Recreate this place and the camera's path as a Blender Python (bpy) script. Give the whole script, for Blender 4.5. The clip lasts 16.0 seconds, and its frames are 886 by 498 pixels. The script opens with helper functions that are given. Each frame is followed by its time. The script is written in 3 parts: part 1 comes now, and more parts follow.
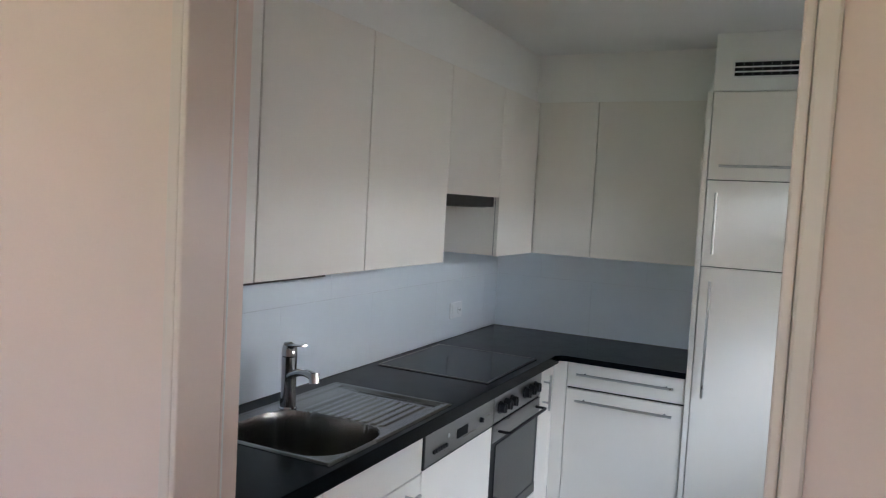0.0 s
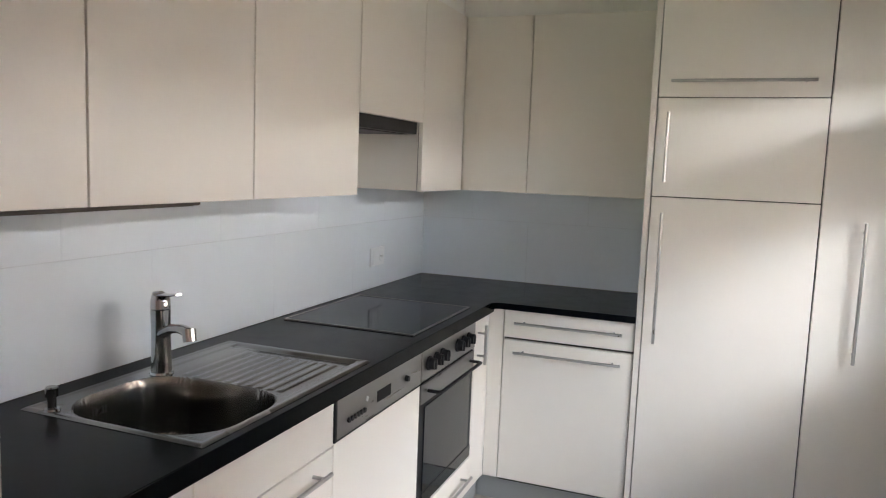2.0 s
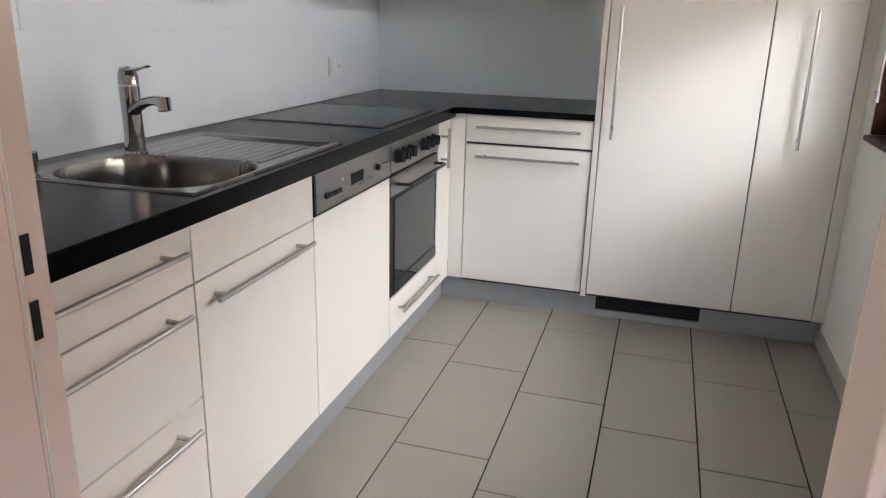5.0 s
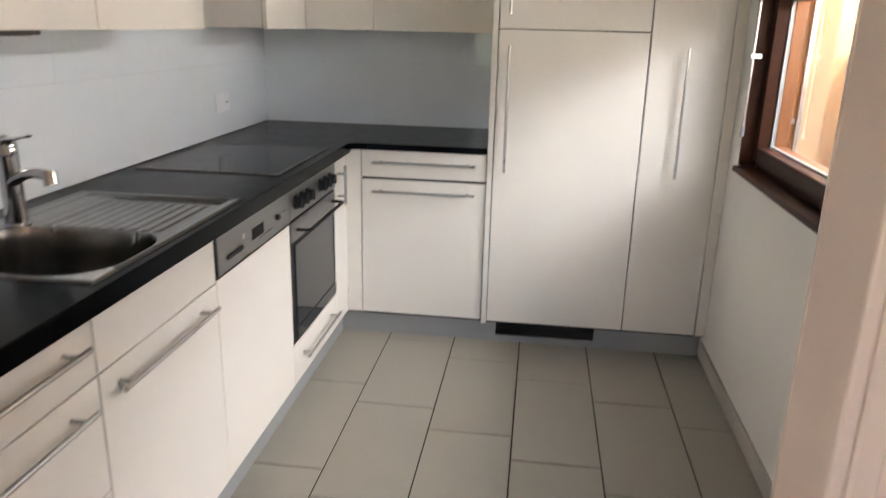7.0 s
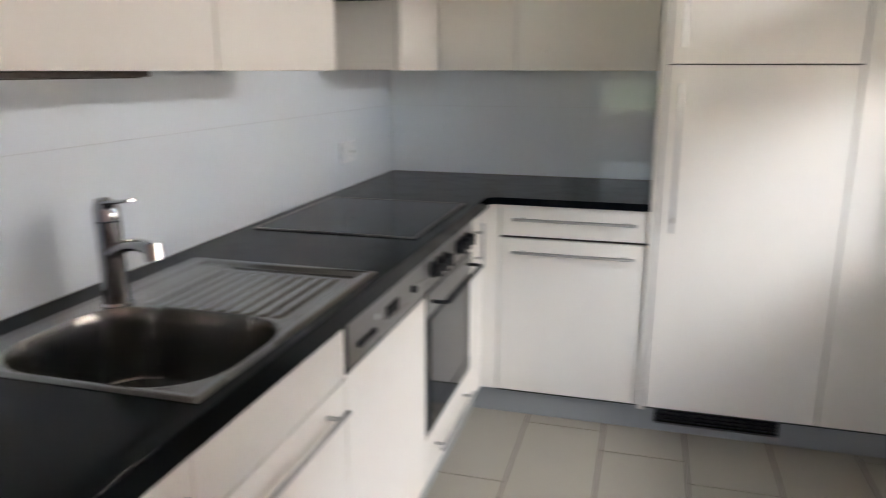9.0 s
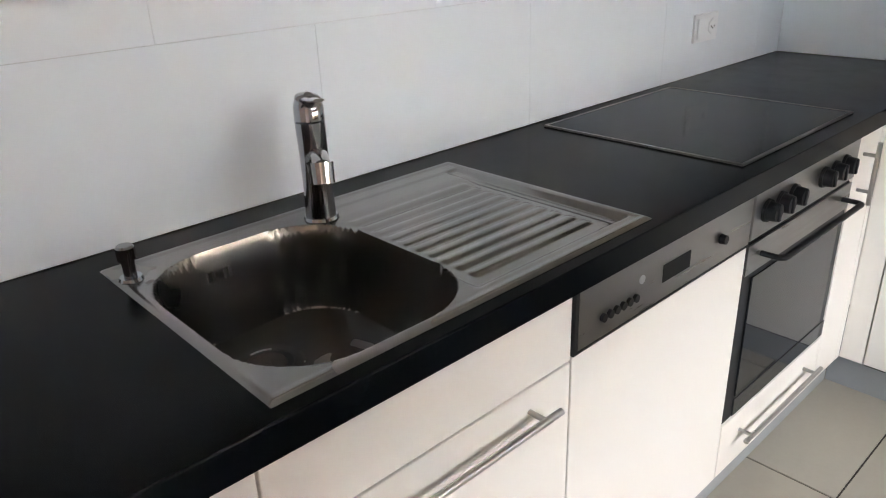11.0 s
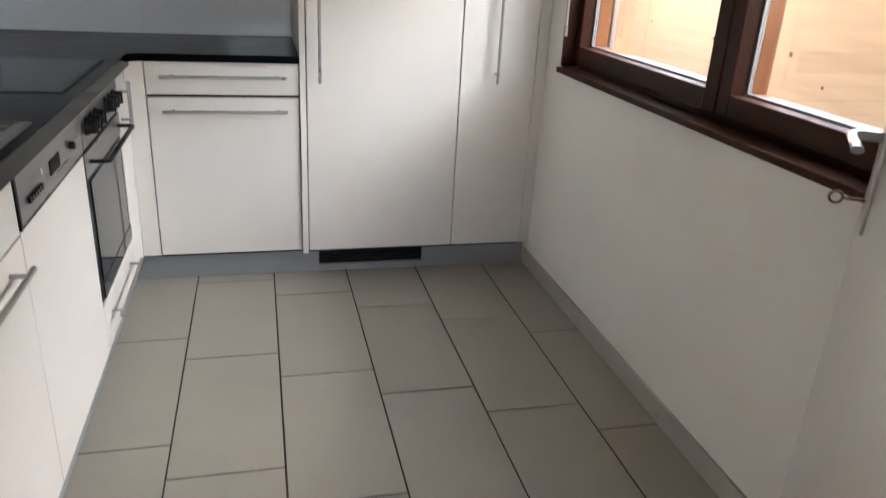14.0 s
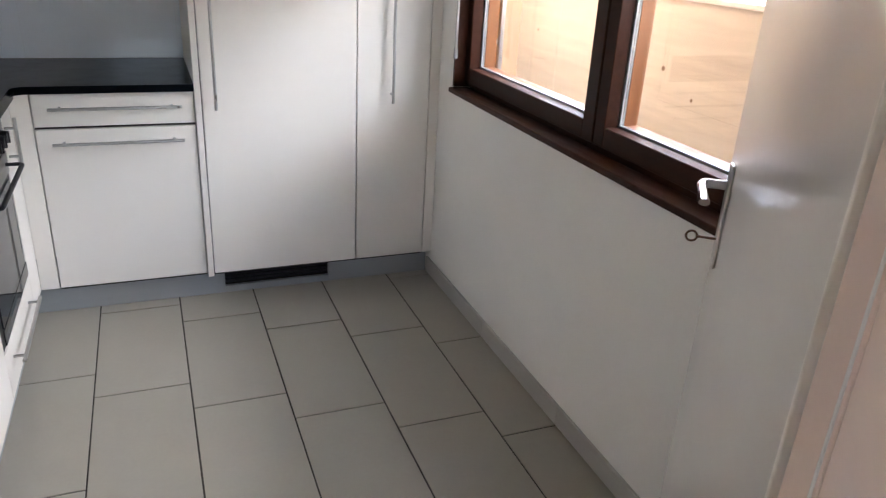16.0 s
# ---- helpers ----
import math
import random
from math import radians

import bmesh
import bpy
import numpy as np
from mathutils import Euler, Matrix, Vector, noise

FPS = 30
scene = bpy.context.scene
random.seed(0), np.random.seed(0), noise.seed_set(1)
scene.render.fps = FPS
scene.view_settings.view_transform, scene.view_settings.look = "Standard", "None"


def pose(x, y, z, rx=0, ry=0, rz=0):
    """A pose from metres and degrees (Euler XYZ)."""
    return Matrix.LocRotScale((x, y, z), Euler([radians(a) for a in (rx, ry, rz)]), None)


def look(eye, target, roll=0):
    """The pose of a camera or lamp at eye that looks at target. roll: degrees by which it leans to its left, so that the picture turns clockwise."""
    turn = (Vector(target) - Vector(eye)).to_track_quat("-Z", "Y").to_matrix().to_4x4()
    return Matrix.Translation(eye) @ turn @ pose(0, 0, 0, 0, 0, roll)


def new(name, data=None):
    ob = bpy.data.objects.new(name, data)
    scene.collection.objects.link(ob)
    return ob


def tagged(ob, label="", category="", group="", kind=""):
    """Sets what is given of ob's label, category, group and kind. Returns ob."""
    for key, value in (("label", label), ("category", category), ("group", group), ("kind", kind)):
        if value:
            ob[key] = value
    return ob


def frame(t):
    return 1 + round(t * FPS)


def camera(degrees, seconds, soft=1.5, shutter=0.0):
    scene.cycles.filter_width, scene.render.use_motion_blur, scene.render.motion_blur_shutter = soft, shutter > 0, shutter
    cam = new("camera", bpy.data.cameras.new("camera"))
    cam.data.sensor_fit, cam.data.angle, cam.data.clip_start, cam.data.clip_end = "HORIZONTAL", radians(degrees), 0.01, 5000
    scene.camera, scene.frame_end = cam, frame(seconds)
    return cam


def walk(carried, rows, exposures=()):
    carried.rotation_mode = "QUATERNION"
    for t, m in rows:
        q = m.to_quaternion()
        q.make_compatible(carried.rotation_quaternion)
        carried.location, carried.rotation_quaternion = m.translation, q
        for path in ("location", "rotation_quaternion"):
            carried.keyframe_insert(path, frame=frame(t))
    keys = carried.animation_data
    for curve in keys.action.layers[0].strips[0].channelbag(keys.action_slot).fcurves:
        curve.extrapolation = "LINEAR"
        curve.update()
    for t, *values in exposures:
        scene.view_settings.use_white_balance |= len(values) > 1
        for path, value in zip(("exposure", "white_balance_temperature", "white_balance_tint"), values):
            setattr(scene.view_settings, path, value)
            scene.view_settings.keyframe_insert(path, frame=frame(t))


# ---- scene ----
cam = camera(62.4, 16.0, soft=1.1, shutter=0.4)
PATH = [
    (0, (1.656, -0.959, 1.608), (0.761, 0.825, 1.481), 3.1),
    (0.5, (1.635, -0.915, 1.555), (0.804, 0.9, 1.426), 2.9),
    (1, (1.587, -0.823, 1.507), (0.797, 1.009, 1.369), 2.7),
    (1.5, (1.544, -0.659, 1.482), (0.787, 1.184, 1.31), 2.4),
    (2, (1.503, -0.534, 1.472), (0.792, 1.322, 1.248), 2.2),
    (2.5, (1.495, -0.499, 1.46), (0.83, 1.37, 1.211), 2.0),
    (3, (1.491, -0.529, 1.42), (0.878, 1.351, 1.12), 1.9),
    (3.5, (1.471, -0.561, 1.353), (0.892, 1.317, 0.983), 1.7),
    (4, (1.464, -0.59, 1.31), (0.898, 1.28, 0.881), 1.7),
    (4.5, (1.468, -0.617, 1.279), (0.915, 1.23, 0.75), 1.5),
    (4.6, (1.471, -0.625, 1.26), (0.917, 1.218, 0.715), 1.3),
    (4.7, (1.472, -0.631, 1.251), (0.92, 1.205, 0.678), 1.3),
    (6.8, (1.398, -0.685, 1.357), (1.11, 1.193, 0.733), 1.4),
    (7, (1.408, -0.633, 1.397), (1.17, 1.264, 0.811), 1.4),
    (7.5, (1.367, -0.487, 1.427), (1.228, 1.442, 0.918), 1.4),
    (8, (1.357, -0.378, 1.414), (1.226, 1.559, 0.932), 1.3),
    (8.5, (1.294, -0.328, 1.383), (1.105, 1.605, 0.906), 1.1),
    (8.8, (1.224, -0.272, 1.379), (0.927, 1.647, 0.899), 0.8),
    (9, (1.175, -0.238, 1.368), (0.654, 1.633, 0.892), 0.1),
    (9.2, (1.143, -0.201, 1.366), (0.408, 1.594, 0.878), -0.3),
    (11.3, (1.182, 0.328, 1.36), (-0.176, 1.547, 0.542), -2.4),
    (11.5, (1.171, 0.309, 1.377), (-0.033, 1.678, 0.554), -1.8),
    (12, (1.067, 0.116, 1.417), (0.403, 1.849, 0.671), -0.3),
    (12.2, (1.032, 0.061, 1.473), (0.703, 1.9, 0.758), 0.5),
    (12.5, (1.014, -0.056, 1.533), (1.102, 1.833, 0.88), 2.0),
    (13, (1.041, -0.147, 1.507), (1.398, 1.719, 0.881), 2.9),
    (13.2, (1.036, -0.216, 1.444), (1.433, 1.649, 0.839), 2.5),
    (13.5, (1.042, -0.291, 1.396), (1.467, 1.555, 0.754), 3.1),
    (14, (1.054, -0.391, 1.286), (1.522, 1.403, 0.536), 3.2),
    (14.5, (1.083, -0.414, 1.25), (1.554, 1.359, 0.454), 3.0),
    (15, (1.066, -0.427, 1.324), (1.573, 1.331, 0.517), 3.1),
    (15.5, (1.074, -0.427, 1.404), (1.675, 1.304, 0.603), 3.1),
    (16, (1.047, -0.441, 1.453), (1.751, 1.259, 0.67), 3.3),
]
walk(cam, [(t, look(eye, target, roll)) for t, eye, target, roll in PATH],
     exposures=[(0, 3.12, 6050, 15), (0.5, 3.42, 5800, 15), (1, 3.43, 6350, 16), (2.5, 3.54, 6900, 19), (4.5, 3.56, 6900, 19), (7, 3.54, 7300, 20), (9, 3.50, 6950, 19), (11.4, 3.82, 7000, 18), (12, 3.73, 7350, 19), (12.5, 3.60, 7050, 19), (13, 3.46, 6650, 19), (14.5, 3.49, 6900, 19), (16, 3.47, 6550, 20)])


# ---- light ----
world = bpy.data.worlds.new("world")
scene.world = world
world.use_nodes = True
wn = world.node_tree.nodes
sky = wn.new("ShaderNodeTexSky")
sky.sky_type = 'NISHITA'
sky.sun_disc = False
sky.sun_elevation = radians(33)
sky.sun_rotation = radians(280)
sky.dust_density = 3.0
world.node_tree.links.new(sky.outputs[0], wn["Background"].inputs[0])
wn["Background"].inputs[1].default_value = 0.15
sun = new("sun", bpy.data.lights.new("sun", 'SUN'))
sun.data.energy, sun.data.angle, sun.data.color = 5.0, radians(1.5), (1.0, 0.95, 0.88)
sun.matrix_world = look((-8.26, 1.46, 5.45), (0, 0, 0))

# unseen area lamp standing in for sky between parapet and the loggia's ceiling
sky_strip_lamp = new("loggia_sky_lamp", bpy.data.lights.new("loggia_sky_lamp", 'AREA'))
sky_strip_lamp.data.shape, sky_strip_lamp.data.size, sky_strip_lamp.data.size_y = 'RECTANGLE', 2.9, 0.30
sky_strip_lamp.data.energy, sky_strip_lamp.data.color = 10.5, (0.90, 0.955, 1.0)
sky_strip_lamp.matrix_world = look((3.42, 2.4, 2.11), (2.0, 2.4, 1.60))
# area lamp standing in for bright sky south-east, between the loggia's eaves and houses
opensky = new("open_sky_lamp", bpy.data.lights.new("open_sky_lamp", 'AREA'))
opensky.data.shape, opensky.data.size, opensky.data.size_y = 'RECTANGLE', 2.2, 0.48
opensky.data.energy, opensky.data.color = 7.0, (0.76, 0.905, 1.0)
opensky.matrix_world = look((4.3, -0.2, 2.32), (1.5, -0.2, 1.42))


# ---- materials ----
def material(name, color, rough=0.5, metal=0.0, var=0.06, scale=6.0, fine=90.0, bump=0.03, coat=0.0, stretch=(1, 1, 1), rough_var=0.08, random_var=0.0):
    m = bpy.data.materials.new(name)
    m.use_nodes = True
    nt = m.node_tree
    n, l = nt.nodes, nt.links
    b = n["Principled BSDF"]
    tc = n.new("ShaderNodeTexCoord")
    mp = n.new("ShaderNodeMapping")
    mp.inputs["Scale"].default_value = stretch
    l.new(tc.outputs["Object"], mp.inputs[0])
    big, small = n.new("ShaderNodeTexNoise"), n.new("ShaderNodeTexNoise")
    big.inputs["Scale"].default_value, small.inputs["Scale"].default_value = scale, fine
    big.inputs["Detail"].default_value, small.inputs["Detail"].default_value = 4, 3
    l.new(mp.outputs[0], big.inputs["Vector"])
    l.new(mp.outputs[0], small.inputs["Vector"])
    add = n.new("ShaderNodeMath")
    add.operation = 'MULTIPLY_ADD'
    l.new(small.outputs[0], add.inputs[0])
    add.inputs[1].default_value = 0.4
    l.new(big.outputs[0], add.inputs[2])
    ramp = n.new("ShaderNodeMapRange")
    ramp.inputs[1].default_value, ramp.inputs[2].default_value = 0.35, 1.05
    ramp.inputs[3].default_value, ramp.inputs[4].default_value = 1 - var, 1 + var
    l.new(add.outputs[0], ramp.inputs[0])
    last = ramp.outputs[0]
    if random_var:
        oi = n.new("ShaderNodeObjectInfo")
        rr = n.new("ShaderNodeMapRange")
        rr.inputs[3].default_value, rr.inputs[4].default_value = 1 - random_var, 1 + random_var
        l.new(oi.outputs["Random"], rr.inputs[0])
        mu = n.new("ShaderNodeMath")
        mu.operation = 'MULTIPLY'
        l.new(last, mu.inputs[0])
        l.new(rr.outputs[0], mu.inputs[1])
        last = mu.outputs[0]
    mix = n.new("ShaderNodeVectorMath")
    mix.operation = 'SCALE'
    mix.inputs[0].default_value = color
    l.new(last, mix.inputs["Scale"])
    l.new(mix.outputs[0], b.inputs["Base Color"])
    rv = n.new("ShaderNodeMapRange")
    rv.inputs[1].default_value, rv.inputs[2].default_value = 0.3, 0.7
    rv.inputs[3].default_value, rv.inputs[4].default_value = max(0.02, rough - rough_var), rough + rough_var
    l.new(big.outputs[0], rv.inputs[0])
    l.new(rv.outputs[0], b.inputs["Roughness"])
    b.inputs["Metallic"].default_value = metal
    b.inputs["Coat Weight"].default_value = coat
    if bump:
        bp = n.new("ShaderNodeBump")
        bp.inputs["Strength"].default_value, bp.inputs["Distance"].default_value = bump, 0.002
        l.new(small.outputs[0], bp.inputs["Height"])
        l.new(bp.outputs[0], b.inputs["Normal"])
    return m


M_CREAM = material("cream_laminate", (0.80, 0.755, 0.688), 0.42, var=0.02, scale=3, fine=160, bump=0.015)
# cabinet board darkened to paint the shade in gaps between fronts
M_CARCASS_SHADE = material("shade_dark_carcass", (0.035, 0.030, 0.026), 0.7, var=0.04)
M_WORKTOP = material("black_stone_worktop", (0.0022, 0.0032, 0.0048), 0.2, var=0.25, scale=14, fine=500, bump=0.006, rough_var=0.03)
M_STEEL = material("brushed_steel", (0.28, 0.27, 0.262), 0.34, 1.0, var=0.08, scale=5, fine=240, bump=0.03, stretch=(12, 1, 12))
M_BASIN = material("pressed_steel", (0.265, 0.263, 0.258), 0.25, 1.0, var=0.05, scale=3, fine=300, bump=0.0, rough_var=0.06)
M_BAR = material("satin_steel_bar", (0.50, 0.49, 0.47), 0.34, 1.0, var=0.05, fine=200, bump=0.01)
M_BRONZE = material("dull_bronze", (0.12, 0.07, 0.045), 0.4, 1.0, var=0.1)
M_CHROME = material("chrome", (0.40, 0.41, 0.43), 0.06, 1.0, var=0.02, bump=0.0, rough_var=0.03)
M_PLINTH = material("grey_plinth", (0.30, 0.31, 0.31), 0.4, var=0.05, scale=5, fine=120)
M_BLACK = material("black_plastic", (0.018, 0.018, 0.019), 0.4, var=0.1)
M_DISPLAY = material("dark_display", (0.003, 0.003, 0.004), 0.6, var=0.05, bump=0.0)
for dark in (M_BLACK, M_DISPLAY):
    dark.node_tree.nodes["Principled BSDF"].inputs["Specular IOR Level"].default_value = 0.22
M_OVENGLASS = material("dark_oven_glass", (0.02, 0.021, 0.022), 0.06, var=0.05, bump=0.0, rough_var=0.03)
M_HOBGLASS = material("black_hob_glass", (0.010, 0.011, 0.013), 0.1, var=0.1, bump=0.0, rough_var=0.04)
M_WALL = material("white_plaster", (0.86, 0.845, 0.805), 0.85, var=0.035, scale=2.2, fine=140, bump=0.25)
M_CEIL = material("ceiling_paint", (0.80, 0.80, 0.77), 0.9, var=0.03, scale=2, fine=120, bump=0.15)
M_HALL = material("hall_plaster", (0.82, 0.628, 0.555), 0.85, var=0.03, scale=2.2, fine=140, bump=0.2)
M_JAMB = material("beige_frame_paint", (0.76, 0.62, 0.55), 0.45, var=0.03, scale=4, fine=150, bump=0.04)
for m, level in ((M_WORKTOP, 0.07), (M_HOBGLASS, 0.12)):
    m.node_tree.nodes["Principled BSDF"].inputs["Specular IOR Level"].default_value = level
M_LEAF = material("grey_white_door_paint", (0.81, 0.78, 0.73), 0.2, var=0.02, scale=3, fine=110, bump=0.0, rough_var=0.01)
M_SPLASH = material("gloss_white_tile", (0.82, 0.885, 0.935), 0.08, var=0.02, scale=2.5, fine=14, bump=0.02, rough_var=0.03)
M_GROUTW = material("white_grout", (0.72, 0.74, 0.75), 0.6)
M_FLOOR = material("grey_beige_tile", (0.35, 0.323, 0.268), 0.36, var=0.06, scale=4, fine=70, bump=0.04, random_var=0.03)
M_SOCKET = material("white_socket_plastic", (0.79, 0.83, 0.86), 0.3, var=0.01)
M_GROUT = material("dark_grout", (0.036, 0.030, 0.025), 0.9, var=0.15)
M_SKIRT = material("skirting_tile", (0.45, 0.435, 0.40), 0.4, var=0.06, fine=80, random_var=0.03)
M_BROWN = material("dark_brown_stained_wood", (0.040, 0.0118, 0.0052), 0.42, var=0.35, scale=9, fine=60, bump=0.12, stretch=(6, 0.6, 6))
M_BROWN.node_tree.nodes["Principled BSDF"].inputs["Specular IOR Level"].default_value = 0.12
M_REVEAL = material("varnished_reveal_wood", (0.50, 0.30, 0.14), 0.5, var=0.2, scale=7, fine=60, bump=0.1, stretch=(6, 6, 0.6))
# sash wood again, its colour lightened to orange for the daylight on it
M_SASHOUT = material("daylit_brown_wood", (0.32, 0.125, 0.045), 0.45, var=0.25, scale=7, fine=60, bump=0.1, stretch=(6, 6, 0.6))
M_ORANGE = material("apricot_plaster", (0.56, 0.37, 0.21), 0.9, var=0.06, scale=3, fine=110, bump=0.3)
M_PINE = material("pale_pine_panel", (0.58, 0.535, 0.47), 0.6, var=0.16, scale=5, fine=26, bump=0.08, stretch=(4, 0.35, 5))
M_KNOT = material("pine_knot", (0.16, 0.08, 0.035), 0.6, var=0.2)
M_WHITEP = material("white_plastic", (0.80, 0.80, 0.78), 0.35, var=0.01)
M_ALU = material("aluminium_profile", (0.62, 0.63, 0.64), 0.32, 1.0, var=0.05)
# invented floor tone that throws warm bounce light up the hall
M_WARM_FLOOR = material("warm_bounce_floor", (0.42, 0.24, 0.12), 0.4, var=0.2, scale=4, fine=40, stretch=(6, 0.6, 6))
M_GRASS = material("meadow", (0.07, 0.11, 0.04), 0.9, var=0.3, scale=0.4, fine=6)
M_RENDER = material("white_render", (0.78, 0.78, 0.76), 0.9, var=0.05)
M_RED = material("red_paint", (0.55, 0.05, 0.05), 0.5, var=0.08)
M_SHUTTER = material("pale_green_slats", (0.15, 0.24, 0.22), 0.5, var=0.08)
M_ROOF = material("clay_roof", (0.30, 0.13, 0.08), 0.8, var=0.15, scale=2, fine=20)
M_LEAVES = material("leaves", (0.03, 0.052, 0.022), 0.7, var=0.4, scale=1, fine=8)
M_BARK = material("bark", (0.12, 0.085, 0.06), 0.9, var=0.3, fine=30)
# tone set by the bounce light wanted on the parapet
M_OCHRE = material("ochre_plaster", (0.66, 0.50, 0.34), 0.9, var=0.06, scale=3, fine=110, bump=0.3)
# for the unseen loggia slabs, kept dark to hold down bounce light
M_CONCRETE = material("loggia_concrete", (0.20, 0.195, 0.19), 0.85, var=0.08)

M_LAMPCASE = material("dark_brown_plastic", (0.045, 0.032, 0.026), 0.45, var=0.08)

M_GLASS = bpy.data.materials.new("window_glass")
M_GLASS.use_nodes = True
gb = M_GLASS.node_tree.nodes["Principled BSDF"]
gb.inputs["Transmission Weight"].default_value = 1.0
gb.inputs["Roughness"].default_value = 0.0
gb.inputs["IOR"].default_value = 1.45
gb.inputs["Base Color"].default_value = (0.97, 0.985, 0.98, 1)


# ---- builders ----
def box(bm, x0, y0, z0, x1, y1, z1, bevel=0.0, segments=1):
    made = bmesh.ops.create_cube(bm, size=1.0)
    verts = made["verts"]
    for v in verts:
        v.co = Vector(((x0 + x1) / 2 + v.co.x * (x1 - x0), (y0 + y1) / 2 + v.co.y * (y1 - y0), (z0 + z1) / 2 + v.co.z * (z1 - z0)))
    if bevel:
        edges = list({e for v in verts for e in v.link_edges})
        bmesh.ops.bevel(bm, geom=edges, offset=bevel, segments=segments, affect='EDGES', profile=0.5)
    return bm


def solid(x0, y0, z0, x1, y1, z1, bevel=0.0015, segments=1):
    return box(bmesh.new(), x0, y0, z0, x1, y1, z1, bevel, segments)


def rod(bm, a, b, r, r2=None, n=16, caps=True):
    a, b = Vector(a), Vector(b)
    d = b - a
    turn = d.to_track_quat('Z', 'Y').to_matrix().to_4x4()
    m = Matrix.Translation((a + b) / 2) @ turn
    bmesh.ops.create_cone(bm, cap_ends=caps, segments=n, radius1=r, radius2=r if r2 is None else r2, depth=d.length, matrix=m)
    return bm


def tube(bm, pts, radii, n=16):
    rings, q, before = [], None, None
    for i, p in enumerate(pts):
        p = Vector(p)
        d = (Vector(pts[min(i + 1, len(pts) - 1)]) - Vector(pts[max(i - 1, 0)])).normalized()
        q = d.to_track_quat('Z', 'Y') if q is None else before.rotation_difference(d) @ q
        before = d
        rings.append([bm.verts.new(p + q @ Vector((radii[i][0] * math.cos(2 * math.pi * k / n), radii[i][1] * math.sin(2 * math.pi * k / n), 0))) for k in range(n)])
    for r0, r1 in zip(rings, rings[1:]):
        for k in range(n):
            bm.faces.new((r0[k], r0[(k + 1) % n], r1[(k + 1) % n], r1[k]))
    bm.faces.new(rings[0][::-1])
    bm.faces.new(rings[-1])
    return bm


def mesh_of(name, bm, mat, smooth=False):
    bmesh.ops.recalc_face_normals(bm, faces=bm.faces)
    me = bpy.data.meshes.new(name)
    bm.to_mesh(me)
    bm.free()
    me.materials.append(mat)
    if smooth:
        for p in me.polygons:
            p.use_smooth = True
        me.set_sharp_from_angle(angle=radians(40))
    return me


def part(name, bm, mat, parent, label="", smooth=False):
    """One mesh, given in the world's metres, under a thing or under a part."""
    ob = new(name, mesh_of(name, bm, mat, smooth))
    ob.parent = parent
    if parent.type == 'EMPTY' and not parent.get("local"):
        ob.matrix_parent_inverse = parent.matrix_basis.inverted()
    if label:
        tagged(ob, label)
    return ob


def thing(name, base, label, category, group="", kind="", m=None):
    ob = new(name)
    ob.empty_display_size = 0.1
    ob.matrix_basis = m if m is not None else Matrix.Translation(base)
    if m is not None:
        ob["local"] = 1
    return tagged(ob, label, category, group, kind)


def mono(name, bm, mat, label, category, group="", kind="", smooth=False):
    return tagged(new(name, mesh_of(name, bm, mat, smooth)), label, category, group, kind)


def structure(name, bm, mat, label, category, smooth=False):
    return mono(name, bm, mat, label, category, kind="structure", smooth=smooth)


# ---- room shell: sink wall x=0, window wall x=2.19, door wall y=0, back wall y=3.07 ----
XW, YB, ZC, YH = 2.19, 3.07, 2.41, -0.135
OPEN0, OPEN1, DOORH = 0.80, 1.632, 2.04
WY0, WY1, WZ0, WZ1 = 0.36, 2.305, 0.885, 1.99

structure("wall_west", solid(-0.2, -2.8, -0.05, 0.0, YB + 0.2, ZC + 0.1, 0), M_WALL, "white plastered wall behind the sink run", "wall")
structure("wall_north", solid(0.0, YB, -0.05, XW + 0.31, YB + 0.2, ZC + 0.1, 0), M_WALL, "white plastered back wall of the kitchen", "wall")
bm = bmesh.new()
box(bm, XW, YH, -0.05, XW + 0.22, WY0, ZC + 0.1)
box(bm, XW, WY1, -0.05, XW + 0.22, YB, ZC + 0.1)
box(bm, XW, WY0, -0.05, XW + 0.22, WY1, WZ0 - 0.01)
box(bm, XW, WY0, WZ1, XW + 0.22, WY1, ZC + 0.1)
structure("wall_east", bm, M_WALL, "white rough-plastered wall with a low wide window", "wall")
bm = bmesh.new()
box(bm, 0.0, YH, 0.0, OPEN0 - 0.0302, 0.0, ZC)
box(bm, OPEN1 + 0.0302, YH, 0.0, XW, 0.0, ZC)
box(bm, OPEN0 - 0.0302, YH, DOORH + 0.012, OPEN1 + 0.0302, 0.0, ZC)
structure("wall_south", bm, M_HALL, "beige plastered wall with the kitchen doorway", "wall")
structure("ceiling", solid(0.0, YH, ZC, XW, YB, ZC + 0.1, 0), M_CEIL, "white painted kitchen ceiling", "ceiling")
bm = bmesh.new()
box(bm, 0.0, 0.0, 2.162, 0.30, YB, ZC)
box(bm, 0.30, 2.77, 2.162, 1.222, YB, ZC)
structure("soffit", bm, M_WALL, "white plastered soffit closing above the wall cabinets", "soffit")
structure("bulkhead", solid(1.222, 2.476, 2.158, XW, YB, ZC, 0.002), M_WALL, "white plastered bulkhead above the tall cabinets", "bulkhead")

# hall behind the doorway
HX0, HX1, HY = 0.0, 2.3, -2.6
# unseen rear wall; its opening is added to let daylight into the hall
bm = bmesh.new()
box(bm, 0.0, HY - 0.2, 0.0, 0.4, HY, ZC)
box(bm, 2.1, HY - 0.2, 0.0, HX1, HY, ZC)
box(bm, 0.4, HY - 0.2, 0.0, 2.1, HY, 0.9)
box(bm, 0.4, HY - 0.2, 2.1, 2.1, HY, ZC)
